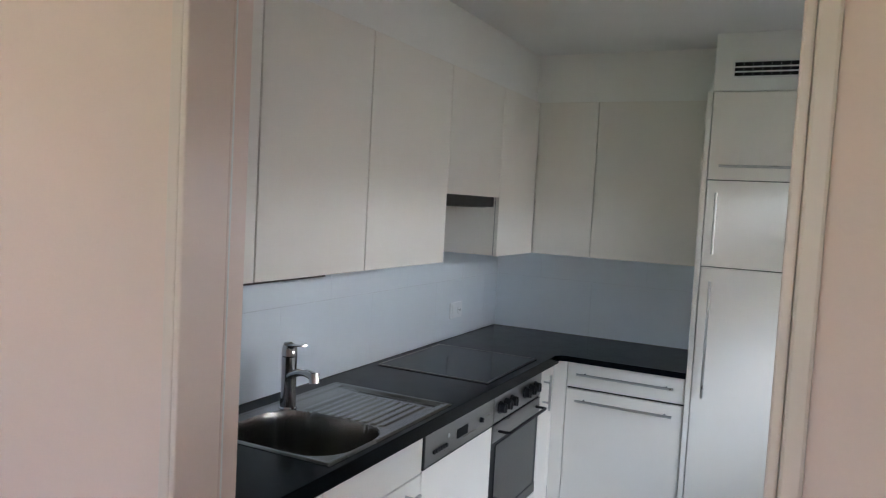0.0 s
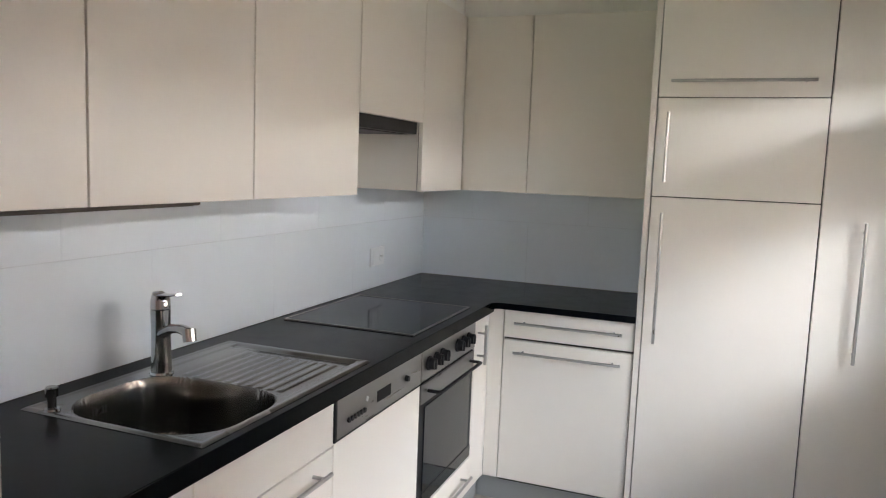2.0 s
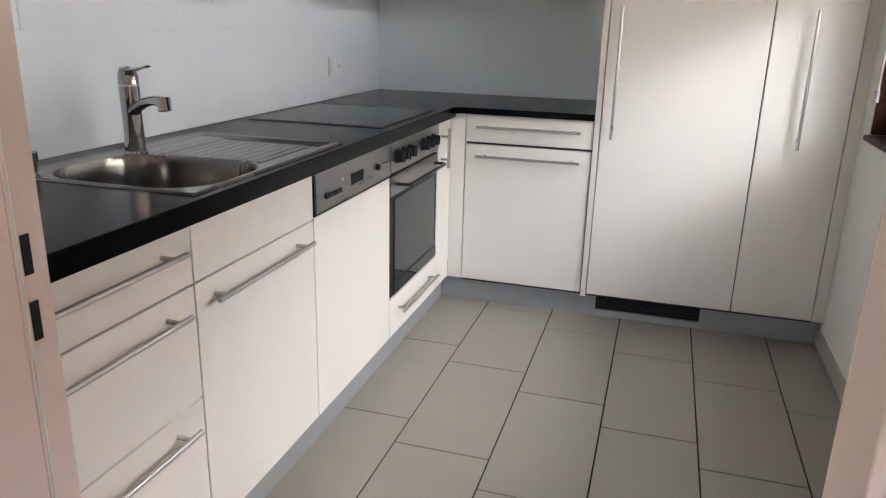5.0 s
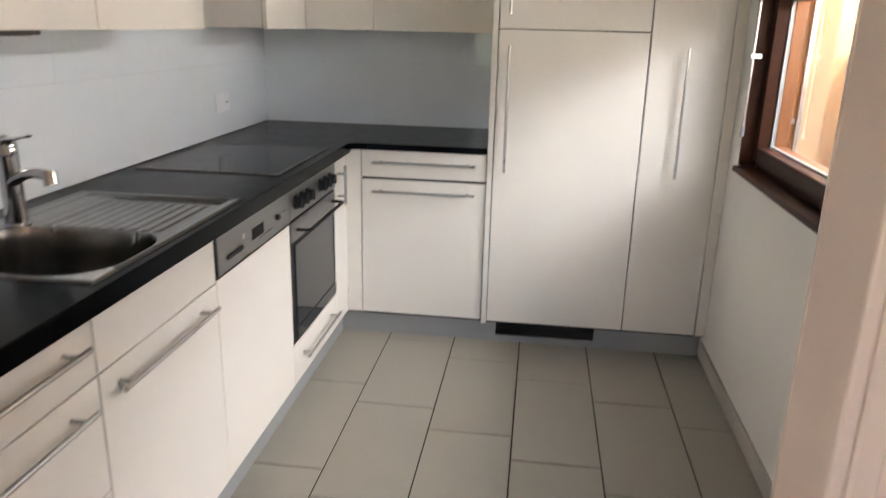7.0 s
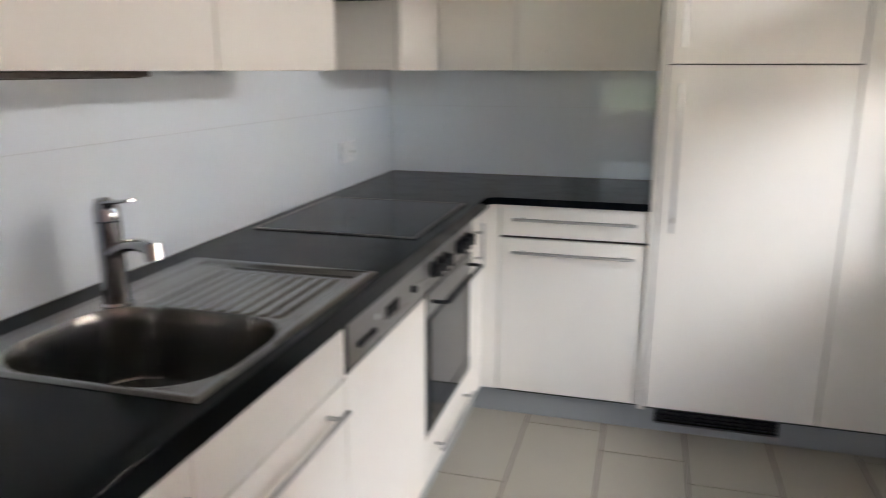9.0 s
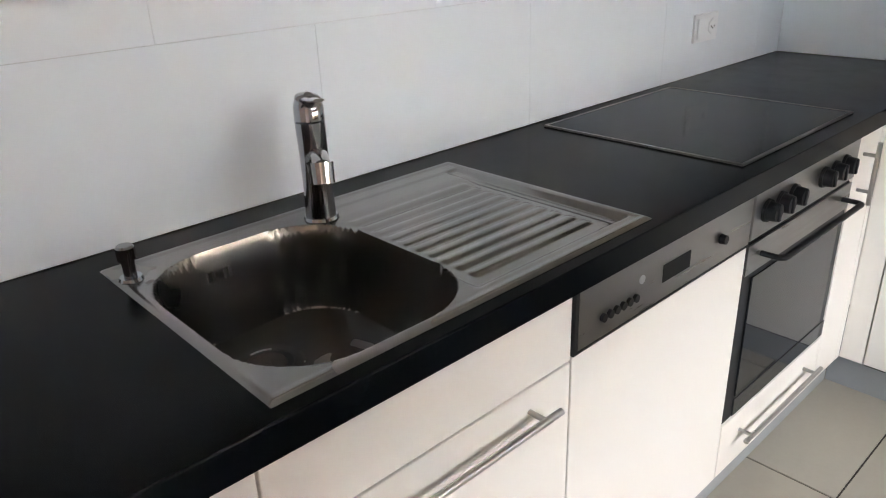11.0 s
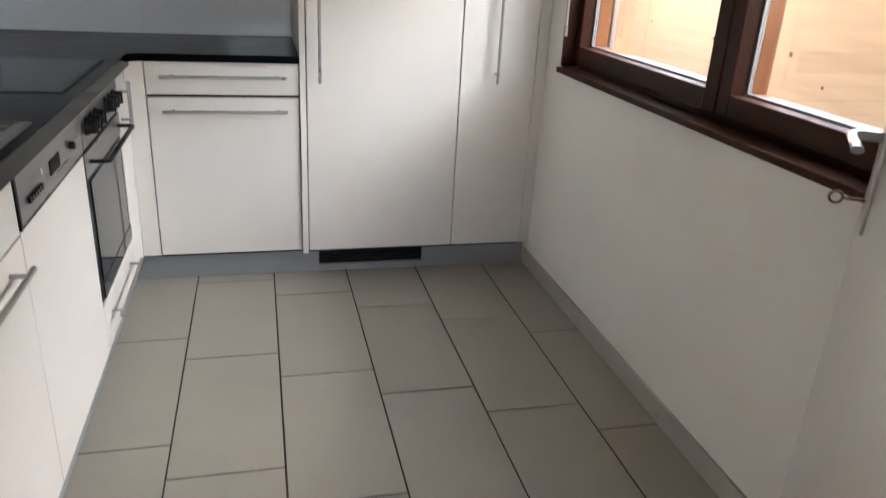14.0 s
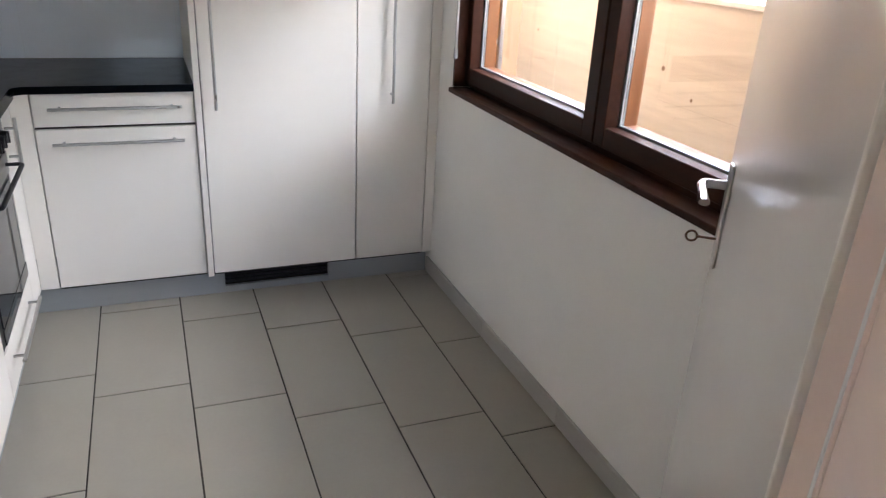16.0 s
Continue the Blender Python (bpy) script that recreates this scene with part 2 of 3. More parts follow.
structure("hall_wall_south", bm, M_HALL, "unseen beige hall wall, opening added to light the hall", "wall")
structure("hall_wall_east", solid(HX1, HY - 0.2, -0.05, HX1 + 0.2, YH, ZC + 0.1, 0), M_HALL, "plain beige plastered hall wall", "wall")
structure("hall_ceiling", solid(0.0, HY, ZC, HX1, YH, ZC + 0.1, 0), M_CEIL, "white painted hall ceiling", "ceiling")
# unseen floor, its brown picked for warm bounce light
structure("hall_floor", solid(0.0, HY, -0.05, HX1, YH, -0.002, 0), M_WARM_FLOOR, "unseen hall floor, brown for warm bounce light", "floor")

# ---- door frame and door leaf ----
frame_ob = thing("door_frame", (1.22, -0.07, 0), "beige painted steel door frame in the kitchen doorway", "door frame", kind="structure")
for x, s, deep in ((OPEN0, -1, 0.010), (OPEN1, 1, 0.019)):
    def span(a, b):
        return min(x + s * a, x + s * b), max(x + s * a, x + s * b)
    bm = bmesh.new()
    a, b = span(0.0, 0.012)
    box(bm, a, YH - 0.008, 0, b, -0.046, DOORH, 0.003, 2)
    a, b = span(0.0125, 0.036)
    box(bm, a, YH - 0.0078, 0, b, YH - 0.0005, DOORH + 0.045, 0.004, 2)
    a, b = span(0.0005, 0.030)
    box(bm, a, -0.0458, 0, b, -0.040, DOORH, 0.0015)
    a, b = span(deep, 0.030)
    box(bm, a, -0.0398, 0, b, 0.010, DOORH, 0.002)
    a, b = span(0.0302, 0.060)
    box(bm, a, 0.0005, 0, b, 0.0098, DOORH + 0.04, 0.004, 2)
    part("jamb", bm, M_JAMB, frame_ob)
    a, b = span(0.002, deep - 0.0005)
    part("seal", solid(a, -0.0396, 0, b, -0.034, DOORH - 0.01, 0.002), M_WHITEP, frame_ob, "pale rubber door seal")
bm = bmesh.new()
box(bm, OPEN0, YH - 0.012, DOORH, OPEN1, 0.012, DOORH + 0.012, 0.002)
box(bm, OPEN0 - 0.012, YH - 0.012, DOORH + 0.0125, OPEN1 + 0.012, YH - 0.0005, DOORH + 0.045, 0.003)
part("head", bm, M_JAMB, frame_ob)
for z in (0.905, 0.986):
    part("strike_slot", solid(OPEN0 - 0.0098, -0.026, z - 0.024, OPEN0 - 0.0082, -0.014, z + 0.024, 0.0), M_BLACK, frame_ob, "dark lock slot in the jamb")
for z in (0.25, 1.80):
    part("hinge", rod(bmesh.new(), (OPEN1 + 0.024, 0.0185, z - 0.05), (OPEN1 + 0.024, 0.0185, z + 0.05), 0.008), M_ALU, frame_ob, "grey steel hinge barrel", smooth=True)

DOOR_W, DOOR_T = 0.815, 0.04
LEAF = Matrix.Translation((OPEN1 + 0.030, 0.032, 0.008)) @ Matrix.Rotation(radians(53.8), 4, 'Z')
leaf = thing("door_1", None, "open grey-white painted door leaf standing into the kitchen", "door", kind="structure", m=LEAF)
part("door_panel", solid(0, -DOOR_T, 0, DOOR_W, 0, 2.02, 0.003, 2), M_LEAF, leaf)


def lever(sign, y):
    """The lever handle on one face of the leaf."""
    h = part("handle_plate", solid(DOOR_W - 0.083, min(y, y + sign * 0.007), 0.845, DOOR_W - 0.043, max(y, y + sign * 0.007), 1.065, 0.003, 2), M_BAR, leaf, "satin steel handle plate")
    bm = bmesh.new()
    x = DOOR_W - 0.063
    tube(bm, [(x, y + sign * 0.006, 1.02), (x, y + sign * 0.045, 1.02), (x - 0.006, y + sign * 0.055, 1.02), (x - 0.02, y + sign * 0.058, 1.02), (x - 0.125, y + sign * 0.058, 1.018)],
         [(0.010, 0.010)] * 3 + [(0.010, 0.009), (0.011, 0.007)], 14)
    part("door_handle", bm, M_CHROME, h, "polished steel lever", smooth=True)
    if sign > 0:
        bm = bmesh.new()
        rod(bm, (x, y + 0.006, 0.905), (x, y + 0.045, 0.905), 0.0028, n=10)
        tube(bm, [(x + 0.0, y + 0.055 + 0.011 * math.cos(a), 0.905 + 0.011 * math.sin(a)) for a in [2 * math.pi * k / 18 for k in range(19)]], [(0.0025, 0.0025)] * 19, 8)
        part("key", bm, M_BRONZE, h, "dark bronze key left in the lock", smooth=True)


lever(1, 0.0)
lever(-1, -DOOR_T)
part("lock_plate", solid(DOOR_W + 0.0004, -0.03, 0.86, DOOR_W + 0.002, -0.01, 1.08, 0.0), M_BAR, leaf, "steel lock edge plate")

# ---- floor, skirting ----
structure("floor", solid(0.0, YH, -0.05, XW, YB, -0.003, 0), M_GROUT, "grouted bed of the kitchen's tiled floor", "floor")
FLOOR = bpy.data.objects["floor"]
TX, TY, TL0 = 0.3025, 0.602, 0.777
COLS = [(0.475, 2.58), (0.777, 2.434), (1.0795, 2.282), (1.382, 2.134), (1.6845, 1.990), (1.987, 1.849)]
TILE_MESH = {}


def tile(w, h):
    key = (round(w, 3), round(h, 3))
    if key not in TILE_MESH:
        TILE_MESH[key] = mesh_of("tile", solid(0.0028, 0.0025, -0.012, w - 0.0028, h - 0.0025, 0.0, 0.0009), M_FLOOR)
    return TILE_MESH[key]


for cx, cy in COLS:
    w = min(TX, XW - cx)
    y = cy
    while y < 2.56:
        y += TY
    while y > YH:
        top, low = min(y, 2.56), max(y - TY, YH)
        if top - low > 0.02:
            ob = new("tile", tile(w, top - low))
            ob.location = (cx, low, 0.0)
            ob.parent = FLOOR
        y -= TY
skirt = thing("baseboard", (2.185, 1.2, 0), "grey tile skirting along the window wall", "skirting", kind="structure")
for a, b in ((0.0, 0.045), (0.045, 0.645), (0.645, 1.247), (1.247, 1.849), (1.849, 2.50)):
    part("skirting_tile", solid(XW - 0.011, a + 0.001, 0.0005, XW, b - 0.001, 0.072, 0.0015), M_SKIRT, skirt)


# ---- kitchen fronts ----
def bar_handle(parent, a, b, out):
    """A round bar on two posts, from a to b; out: the way from the front to the bar."""
    a, b, out = Vector(a), Vector(b), Vector(out)
    d = (b - a).normalized()
    bm = bmesh.new()
    rod(bm, a, b, 0.006, n=14)
    for p in (a + d * 0.035, b - d * 0.035):
        rod(bm, p - out * 0.034, p, 0.0048, n=10)
    return part("handle", bm, M_BAR, parent, "satin steel bar handle", smooth=True)


def front_x(unit, y0, y1, z0, z1, name="door", mat=None):
    return part(name, solid(0.561, y0 + 0.0021, z0 + 0.0021, 0.580, y1 - 0.0021, z1 - 0.0021, 0.0012), mat or M_CREAM, unit)


def hx(unit, y0, y1, z):
    bar_handle(unit, (0.614, y0, z), (0.614, y1, z), (1, 0, 0))


ZT, ZP = 0.853, 0.112
U = [0.004, 0.570, 1.117, 1.708, 2.277, 2.440]

u = thing("drawer_cabinet", (0.3, 0.29, 0), "cream laminate base cabinet with three closed drawers", "cabinet")
part("body", solid(0.002, U[0], 0.10, 0.559, U[1] - 0.0008, ZT, 0), M_CARCASS_SHADE, u)
for z0, z1 in ((0.722, ZT), (0.463, 0.722), (ZP, 0.463)):
    d = front_x(u, U[0], U[1], z0, z1, "drawer")
    hx(d, 0.065, 0.510, z1 - 0.046)

u = thing("sink_cabinet", (0.3, 0.84, 0), "cream laminate sink base cabinet with blank panel and door", "cabinet")
bm = bmesh.new()
for seg in ((0.002, U[1], 0.10, 0.559, U[1] + 0.018, ZT), (0.002, U[2] - 0.019, 0.10, 0.559, U[2] - 0.001, ZT), (0.002, U[1] + 0.0185, 0.10, 0.559, U[2] - 0.0195, 0.118), (0.54, U[1] + 0.0185, 0.1185, 0.559, U[2] - 0.0195, ZT)):
    box(bm, *seg)
part("body", bm, M_CARCASS_SHADE, u)
front_x(u, U[1], U[2], 0.722, ZT, "panel")
d = front_x(u, U[1], U[2], ZP, 0.722, "door")
hx(d, 0.605, 1.052, 0.677)

u = thing("dishwasher", (0.3, 1.41, 0), "integrated dishwasher with steel control strip and cream front", "dishwasher")
part("body", solid(0.002, U[2], 0.10, 0.552, U[3] - 0.0008, ZT, 0), M_BLACK, u)
front_x(u, U[2], U[3], ZP, 0.728, "door")
panel = part("control_panel", solid(0.553, U[2] + 0.012, 0.733, 0.583, U[3] - 0.002, ZT - 0.002, 0.0025), M_STEEL, u, "brushed steel control strip")
part("side_trim", solid(0.553, U[2] + 0.0005, 0.729, 0.584, U[2] + 0.0115, ZT - 0.002, 0.001), M_BLACK, u, "black plastic edge trim")
part("lower_trim", solid(0.553, U[2] + 0.012, 0.7285, 0.582, U[3] - 0.002, 0.7325, 0), M_BLACK, u, "black plastic edge trim")
for k in range(6):
    part("button", rod(bmesh.new(), (0.583, 1.192 + 0.0185 * k, 0.772), (0.5890, 1.192 + 0.0185 * k, 0.772), 0.0075, n=14), M_BLACK, panel, smooth=True)
part("display", solid(0.583, 1.370, 0.769, 0.5845, 1.462, 0.803, 0), M_DISPLAY, panel, "dark display window")
part("indicator", rod(bmesh.new(), (0.583, 1.303, 0.800), (0.585, 1.303, 0.800), 0.008, n=14), M_ALU, panel, smooth=True)
part("knob", rod(bmesh.new(), (0.583, 1.578, 0.788), (0.595, 1.578, 0.788), 0.0105, 0.009, n=18), M_BLACK, panel, smooth=True)

u = thing("oven", (0.3, 1.99, 0), "built-in oven with steel panel, black knobs and dark glass door", "oven")
part("body", solid(0.002, U[3], 0.265, 0.552, U[4] - 0.0008, ZT, 0), M_BLACK, u)
panel = part("control_panel", solid(0.553, U[3] + 0.002, 0.737, 0.584, U[4] - 0.003, ZT - 0.002, 0.0025), M_STEEL, u, "brushed steel control panel")
for y in (1.768, 1.832, 1.896, 2.058, 2.122, 2.186):
    bm = bmesh.new()
    rod(bm, (0.584, y, 0.793), (0.591, y, 0.793), 0.0255, 0.0245, n=24)
    rod(bm, (0.591, y, 0.793), (0.611, y, 0.793), 0.0215, 0.0195, n=24)
    box(bm, 0.606, y - 0.0045, 0.774, 0.6155, y + 0.0045, 0.812, 0.002)
    part("knob", bm, M_BLACK, panel, "ribbed black rotary knob", smooth=True)
odoor = part("oven_door", solid(0.553, U[3] + 0.002, 0.270, 0.578, U[4] - 0.003, 0.728, 0.003), M_BLACK, u, "black-edged oven door")
part("top_strip", solid(0.5785, U[3] + 0.004, 0.655, 0.5825, U[4] - 0.005, 0.726, 0.001), M_STEEL, odoor, "brushed steel strip")
part("glass", solid(0.5785, U[3] + 0.045, 0.330, 0.5825, U[4] - 0.046, 0.640, 0.001), M_OVENGLASS, odoor, "dark reflecting window glass")
part("bottom_strip", solid(0.5785, U[3] + 0.045, 0.274, 0.5815, U[4] - 0.005, 0.322, 0.001), M_OVENGLASS, odoor)
bm = bmesh.new()
tube(bm, [(0.583, 1.775, 0.692), (0.622, 1.775, 0.692), (0.630, 1.781, 0.692), (0.632, 1.792, 0.692), (0.632, 2.205, 0.692), (0.630, 2.216, 0.692), (0.622, 2.222, 0.692), (0.583, 2.222, 0.692)], [(0.008, 0.006)] * 8, 12)
part("oven_handle", bm, M_BLACK, odoor, "dark bow handle", smooth=True)
u = thing("low_cabinet", (0.3, 1.99, 0), "low cream laminate drawer unit below the oven", "cabinet")
part("body", solid(0.02, U[3] + 0.01, 0.10, 0.559, U[4] - 0.01, 0.262, 0), M_CARCASS_SHADE, u)
d = front_x(u, U[3], U[4], ZP, 0.266, "drawer")
hx(d, 1.775, 2.215, 0.205)

u = thing("narrow_cabinet", (0.3, 2.36, 0), "narrow cream laminate pull-out beside the oven", "cabinet")
part("body", solid(0.002, U[4], 0.10, 0.559, U[5], ZT, 0), M_CARCASS_SHADE, u)
d = front_x(u, U[4], U[5], ZP, ZT, "door")
bar_handle(d, (0.614, 2.325, 0.655), (0.614, 2.325, 0.822), (1, 0, 0))
filler = thing("corner_filler", (0.6, 2.47, ZP), "cream laminate corner strips between the base cabinets", "filler strip")
part("strip", solid(0.561, U[5] + 0.002, ZP, 0.580, 2.4715, ZT, 0.001), M_CREAM, filler)
part("strip", solid(0.5805, 2.472, ZP, 0.646, 2.4905, 0.871, 0.001), M_CREAM, filler)


def front_y(unit, x0, x1, z0, z1, y=2.470, name="door"):
    return part(name, solid(x0 + 0.0021, y, z0 + 0.0021, x1 - 0.0021, y + 0.019, z1 - 0.0021, 0.0012), M_CREAM, unit)


u = thing("base_cabinet", (0.92, 2.75, 0), "cream laminate corner base cabinet with drawer and door", "cabinet")
part("body", solid(0.648, 2.4905, 0.10, 1.199, YB - 0.002, 0.871, 0), M_CARCASS_SHADE, u)
d = front_y(u, 0.648, 1.199, 0.749, 0.873, name="drawer")
bar_handle(d, (0.703, 2.436, 0.820), (1.152, 2.436, 0.820), (0, -1, 0))
d = front_y(u, 0.648, 1.199, ZP, 0.742)
bar_handle(d, (0.703, 2.436, 0.692), (1.152, 2.436, 0.692), (0, -1, 0))

u = thing("refrigerator_cabinet", (1.53, 2.77, 0), "tall cream cabinet with flap, freezer and fridge doors closed", "tall cabinet")
part("side_panel", solid(1.201, 2.460, 0.100, 1.2235, YB - 0.002, 2.156, 0.001), M_CREAM, u)
part("body", solid(1.2245, 2.4805, 0.10, 1.829, YB - 0.002, 2.156, 0), M_CARCASS_SHADE, u)
d = front_y(u, 1.2255, 1.829, 1.771, 2.156, 2.460, "flap")
bar_handle(d, (1.274, 2.426, 1.831), (1.777, 2.426, 1.831), (0, -1, 0))
d = front_y(u, 1.2255, 1.829, 1.387, 1.771, 2.460, "freezer_door")
bar_handle(d, (1.272, 2.426, 1.445), (1.272, 2.426, 1.713), (0, -1, 0))
d = front_y(u, 1.2255, 1.829, ZP, 1.387, 2.460, "fridge_door")
bar_handle(d, (1.274, 2.426, 0.805), (1.274, 2.426, 1.325), (0, -1, 0))
u = thing("larder_cabinet", (1.99, 2.77, 0), "tall narrow cream larder cabinet beside the window wall", "tall cabinet")
part("body", solid(1.830, 2.4805, 0.10, 2.143, YB - 0.002, 2.156, 0), M_CARCASS_SHADE, u)
d = front_y(u, 1.830, 2.143, ZP, 2.156, 2.460)
bar_handle(d, (1.975, 2.426, 0.812), (1.975, 2.426, 1.328), (0, -1, 0))
part("filler", solid(2.145, 2.462, ZP, XW - 0.001, 2.480, 2.156, 0.0008), M_CREAM, u)

u = thing("plinth", (0.9, 2.5, 0), "grey kick board under the base cabinets", "plinth", kind="structure")
part("board", solid(0.528, 0.003, 0.001, 0.545, 2.498, 0.109, 0.001), M_PLINTH, u)
part("board", solid(0.5455, 2.500, 0.001, 1.268, 2.516, 0.107, 0.001), M_PLINTH, u)
part("board", solid(1.714, 2.500, 0.001, XW - 0.012, 2.516, 0.107, 0.001), M_PLINTH, u)
part("board", solid(1.2685, 2.500, 0.001, 1.7135, 2.516, 0.031, 0.001), M_PLINTH, u)
vent = part("vent_recess", solid(1.2685, 2.530, 0.0315, 1.7135, 2.536, 0.107, 0), M_BLACK, u, "dark ventilation slot below the fridge")
for z in (0.046, 0.062, 0.078, 0.094):
    part("slat", solid(1.270, 2.508, z - 0.003, 1.712, 2.526, z + 0.001, 0), M_BLACK, vent)

# ---- worktop, hob, sink, tap ----
SX0, SX1, SY0, SY1 = 0.080, 0.576, 0.600, 1.332
ZW0, ZW1 = 0.8545, 0.900
BX0, BX1, BY0, BY1 = 0.095, 0.567, 0.610, 1.322
worktop = thing("worktop", (0.3, 1.5, ZW0), "L-shaped black stone-look worktop on the base cabinets", "worktop")


def holed_slab(x0, y0, x1, y1, z0, z1, h):
    """A slab with a rectangular opening h = (x0, y0, x1, y1)."""
    bm = bmesh.new()
    outer = [(x0, y0), (x1, y0), (x1, y1), (x0, y1)]
    inner = [(h[0], h[1]), (h[2], h[1]), (h[2], h[3]), (h[0], h[3])]
    v = [[[bm.verts.new((p[0], p[1], z)) for p in ring] for ring in (outer, inner)] for z in (z0, z1)]
    for k in range(4):
        n = (k + 1) % 4
        bm.faces.new((v[1][0][k], v[1][0][n], v[1][1][n], v[1][1][k]))
        bm.faces.new((v[0][0][k], v[0][1][k], v[0][1][n], v[0][0][n]))
        bm.faces.new((v[0][0][k], v[0][0][n], v[1][0][n], v[1][0][k]))
        bm.faces.new((v[0][1][k], v[1][1][k], v[1][1][n], v[0][1][n]))
    front = [e for e in bm.edges if all(abs(p.co.x - x1) < 1e-5 and abs(p.co.z - z1) < 1e-5 for p in e.verts)]
    bmesh.ops.bevel(bm, geom=front, offset=0.003, segments=2, affect='EDGES', profile=0.5)
    return bm


part("slab", holed_slab(0.001, 0.002, 0.600, 3.068, ZW0, ZW1, (BX0, BY0, BX1, BY1)), M_WORKTOP, worktop)
# the return, with the rounded inner corner of the L
RC = 0.045
ZR0 = 0.8725
outline = [(0.6002, 3.068), (0.6002, 2.452 - RC)] + [(0.6002 + RC - RC * math.cos(w), 2.452 - RC + RC * math.sin(w)) for w in [math.pi / 2 * k / 10 for k in range(1, 11)]] + [(1.2, 2.452), (1.2, 3.068)]
bm = bmesh.new()
low = [bm.verts.new((x, y, ZR0)) for x, y in outline]
top = [bm.verts.new((x, y, ZW1)) for x, y in outline]
bm.faces.new(low[::-1])
bm.faces.new(top)
for k in range(len(outline)):
    n = (k + 1) % len(outline)
    bm.faces.new((low[k], low[n], top[n], top[k]))
part("slab", bm, M_WORKTOP, worktop)

hob = thing("hob", (0.3, 1.98, 0.9), "black glass ceramic hob with thin steel rim", "hob")
HB = (0.045, 1.692, 0.556, 2.268)
bm = bmesh.new()
for seg in ((HB[0], HB[1], HB[2], HB[1] + 0.007), (HB[0], HB[3] - 0.007, HB[2], HB[3]), (HB[0], HB[1] + 0.007, HB[0] + 0.007, HB[3] - 0.007), (HB[2] - 0.007, HB[1] + 0.007, HB[2], HB[3] - 0.007)):
    box(bm, seg[0], seg[1], 0.9005, seg[2], seg[3], 0.9045)
part("rim", bm, M_STEEL, hob, "thin satin steel rim")
part("glass", solid(HB[0] + 0.0072, HB[1] + 0.0072, 0.9005, HB[2] - 0.0072, HB[3] - 0.0072, 0.9035, 0), M_HOBGLASS, hob)


def smooth01(v):
    v = max(0.0, min(1.0, v))
    return v * v * (3 - 2 * v)


def sink_height(x, y):
    """Height of the pressed sheet above the worktop."""
    edge = min(x - SX0, SX1 - x, y - SY0, SY1 - y)
    z = 0.0045 * smooth01(edge / 0.006) if edge < 0.006 else 0.0045
    if edge > 0.012:
        z -= 0.0015 * smooth01((edge - 0.012) / 0.008)
    # bowl: rounded rectangle
    cx, cy, hx_, hy_, r = 0.347, 0.792, 0.211, 0.175, 0.125
    qx, qy = abs(x - cx) - (hx_ - r), abs(y - cy) - (hy_ - r)
    sd = math.hypot(max(qx, 0), max(qy, 0)) + min(max(qx, qy), 0) - r
    if sd < 0:
        drop = smooth01(-sd / 0.020)
        z -= 0.150 * drop
        floor_d = math.hypot(x - 0.265, y - 0.76)
        z -= 0.012 * drop * smooth01(1 - floor_d / 0.2)
        return z
    # drainer
    dx0, dx1, dy0, dy1 = 0.125, 0.545, 0.965, 1.312
    inside = min(x - dx0, dx1 - x, y - dy0 + 0.02, dy1 - y)
    if inside > 0 and y > dy0 - 0.02:
        t = smooth01(inside / 0.012)
        z -= (0.0015 + 0.0045 * smooth01((x - 0.17) / 0.06)) * t
        if x > 0.195 and 0.975 < y < 1.262:
            e = smooth01(min(y - 0.975, 1.262 - y, x - 0.195, 0.515 - x) / 0.010)
            z += 0.0030 * e * (0.5 + 0.5 * math.cos(2 * math.pi * (x - 0.195) / 0.032 + math.pi)) ** 0.6
        if y > 1.272:
            z -= 0.003 * smooth01((y - 1.272) / 0.01) * t
    return z


sink = thing("sink", (0.34, 0.97, 0.9), "stainless steel inset sink with ribbed drainer", "sink")
bm = bmesh.new()
nx, ny = 150, 200
grid = []
for i in range(nx + 1):
    x = SX0 + (SX1 - SX0) * i / nx
    grid.append([bm.verts.new((x, SY0 + (SY1 - SY0) * j / ny, 0.9006 + sink_height(x, SY0 + (SY1 - SY0) * j / ny))) for j in range(ny + 1)])
for i in range(nx):
    for j in range(ny):
        bm.faces.new((grid[i][j], grid[i + 1][j], grid[i + 1][j + 1], grid[i][j + 1]))
basin = part("basin", bm, M_BASIN, sink, smooth=True)
for p in basin.data.polygons:
    p.use_smooth = True
bm = bmesh.new()
for k in range(32):
    w0, w1 = 2 * math.pi * k / 32, 2 * math.pi * (k + 1) / 32
    rings = [[bm.verts.new((0.262 + r * math.cos(w), 0.760 + r * math.sin(w), z)) for w in (w0, w1)] for r, z in ((0.058, 0.7425), (0.055, 0.7455), (0.043, 0.7455), (0.041, 0.7425))]
    for p, q in zip(rings, rings[1:]):
        bm.faces.new((p[0], p[1], q[1], q[0]))
bmesh.ops.remove_doubles(bm, verts=bm.verts, dist=0.0002)
drain = part("drain", bm, M_CHROME, sink, "round chrome drain flange", smooth=True)
part("drain_gap", rod(bmesh.new(), (0.262, 0.760, 0.7400), (0.262, 0.760, 0.7430), 0.0412, n=28), M_BLACK, drain, "dark drain opening")
bm = bmesh.new()
rod(bm, (0.262, 0.760, 0.7432), (0.262, 0.760, 0.7470), 0.031, 0.028, n=28)
rod(bm, (0.262, 0.760, 0.7470), (0.262, 0.760, 0.7500), 0.008, 0.007, n=14)
part("strainer", bm, M_CHROME, drain, "round strainer cap", smooth=True)
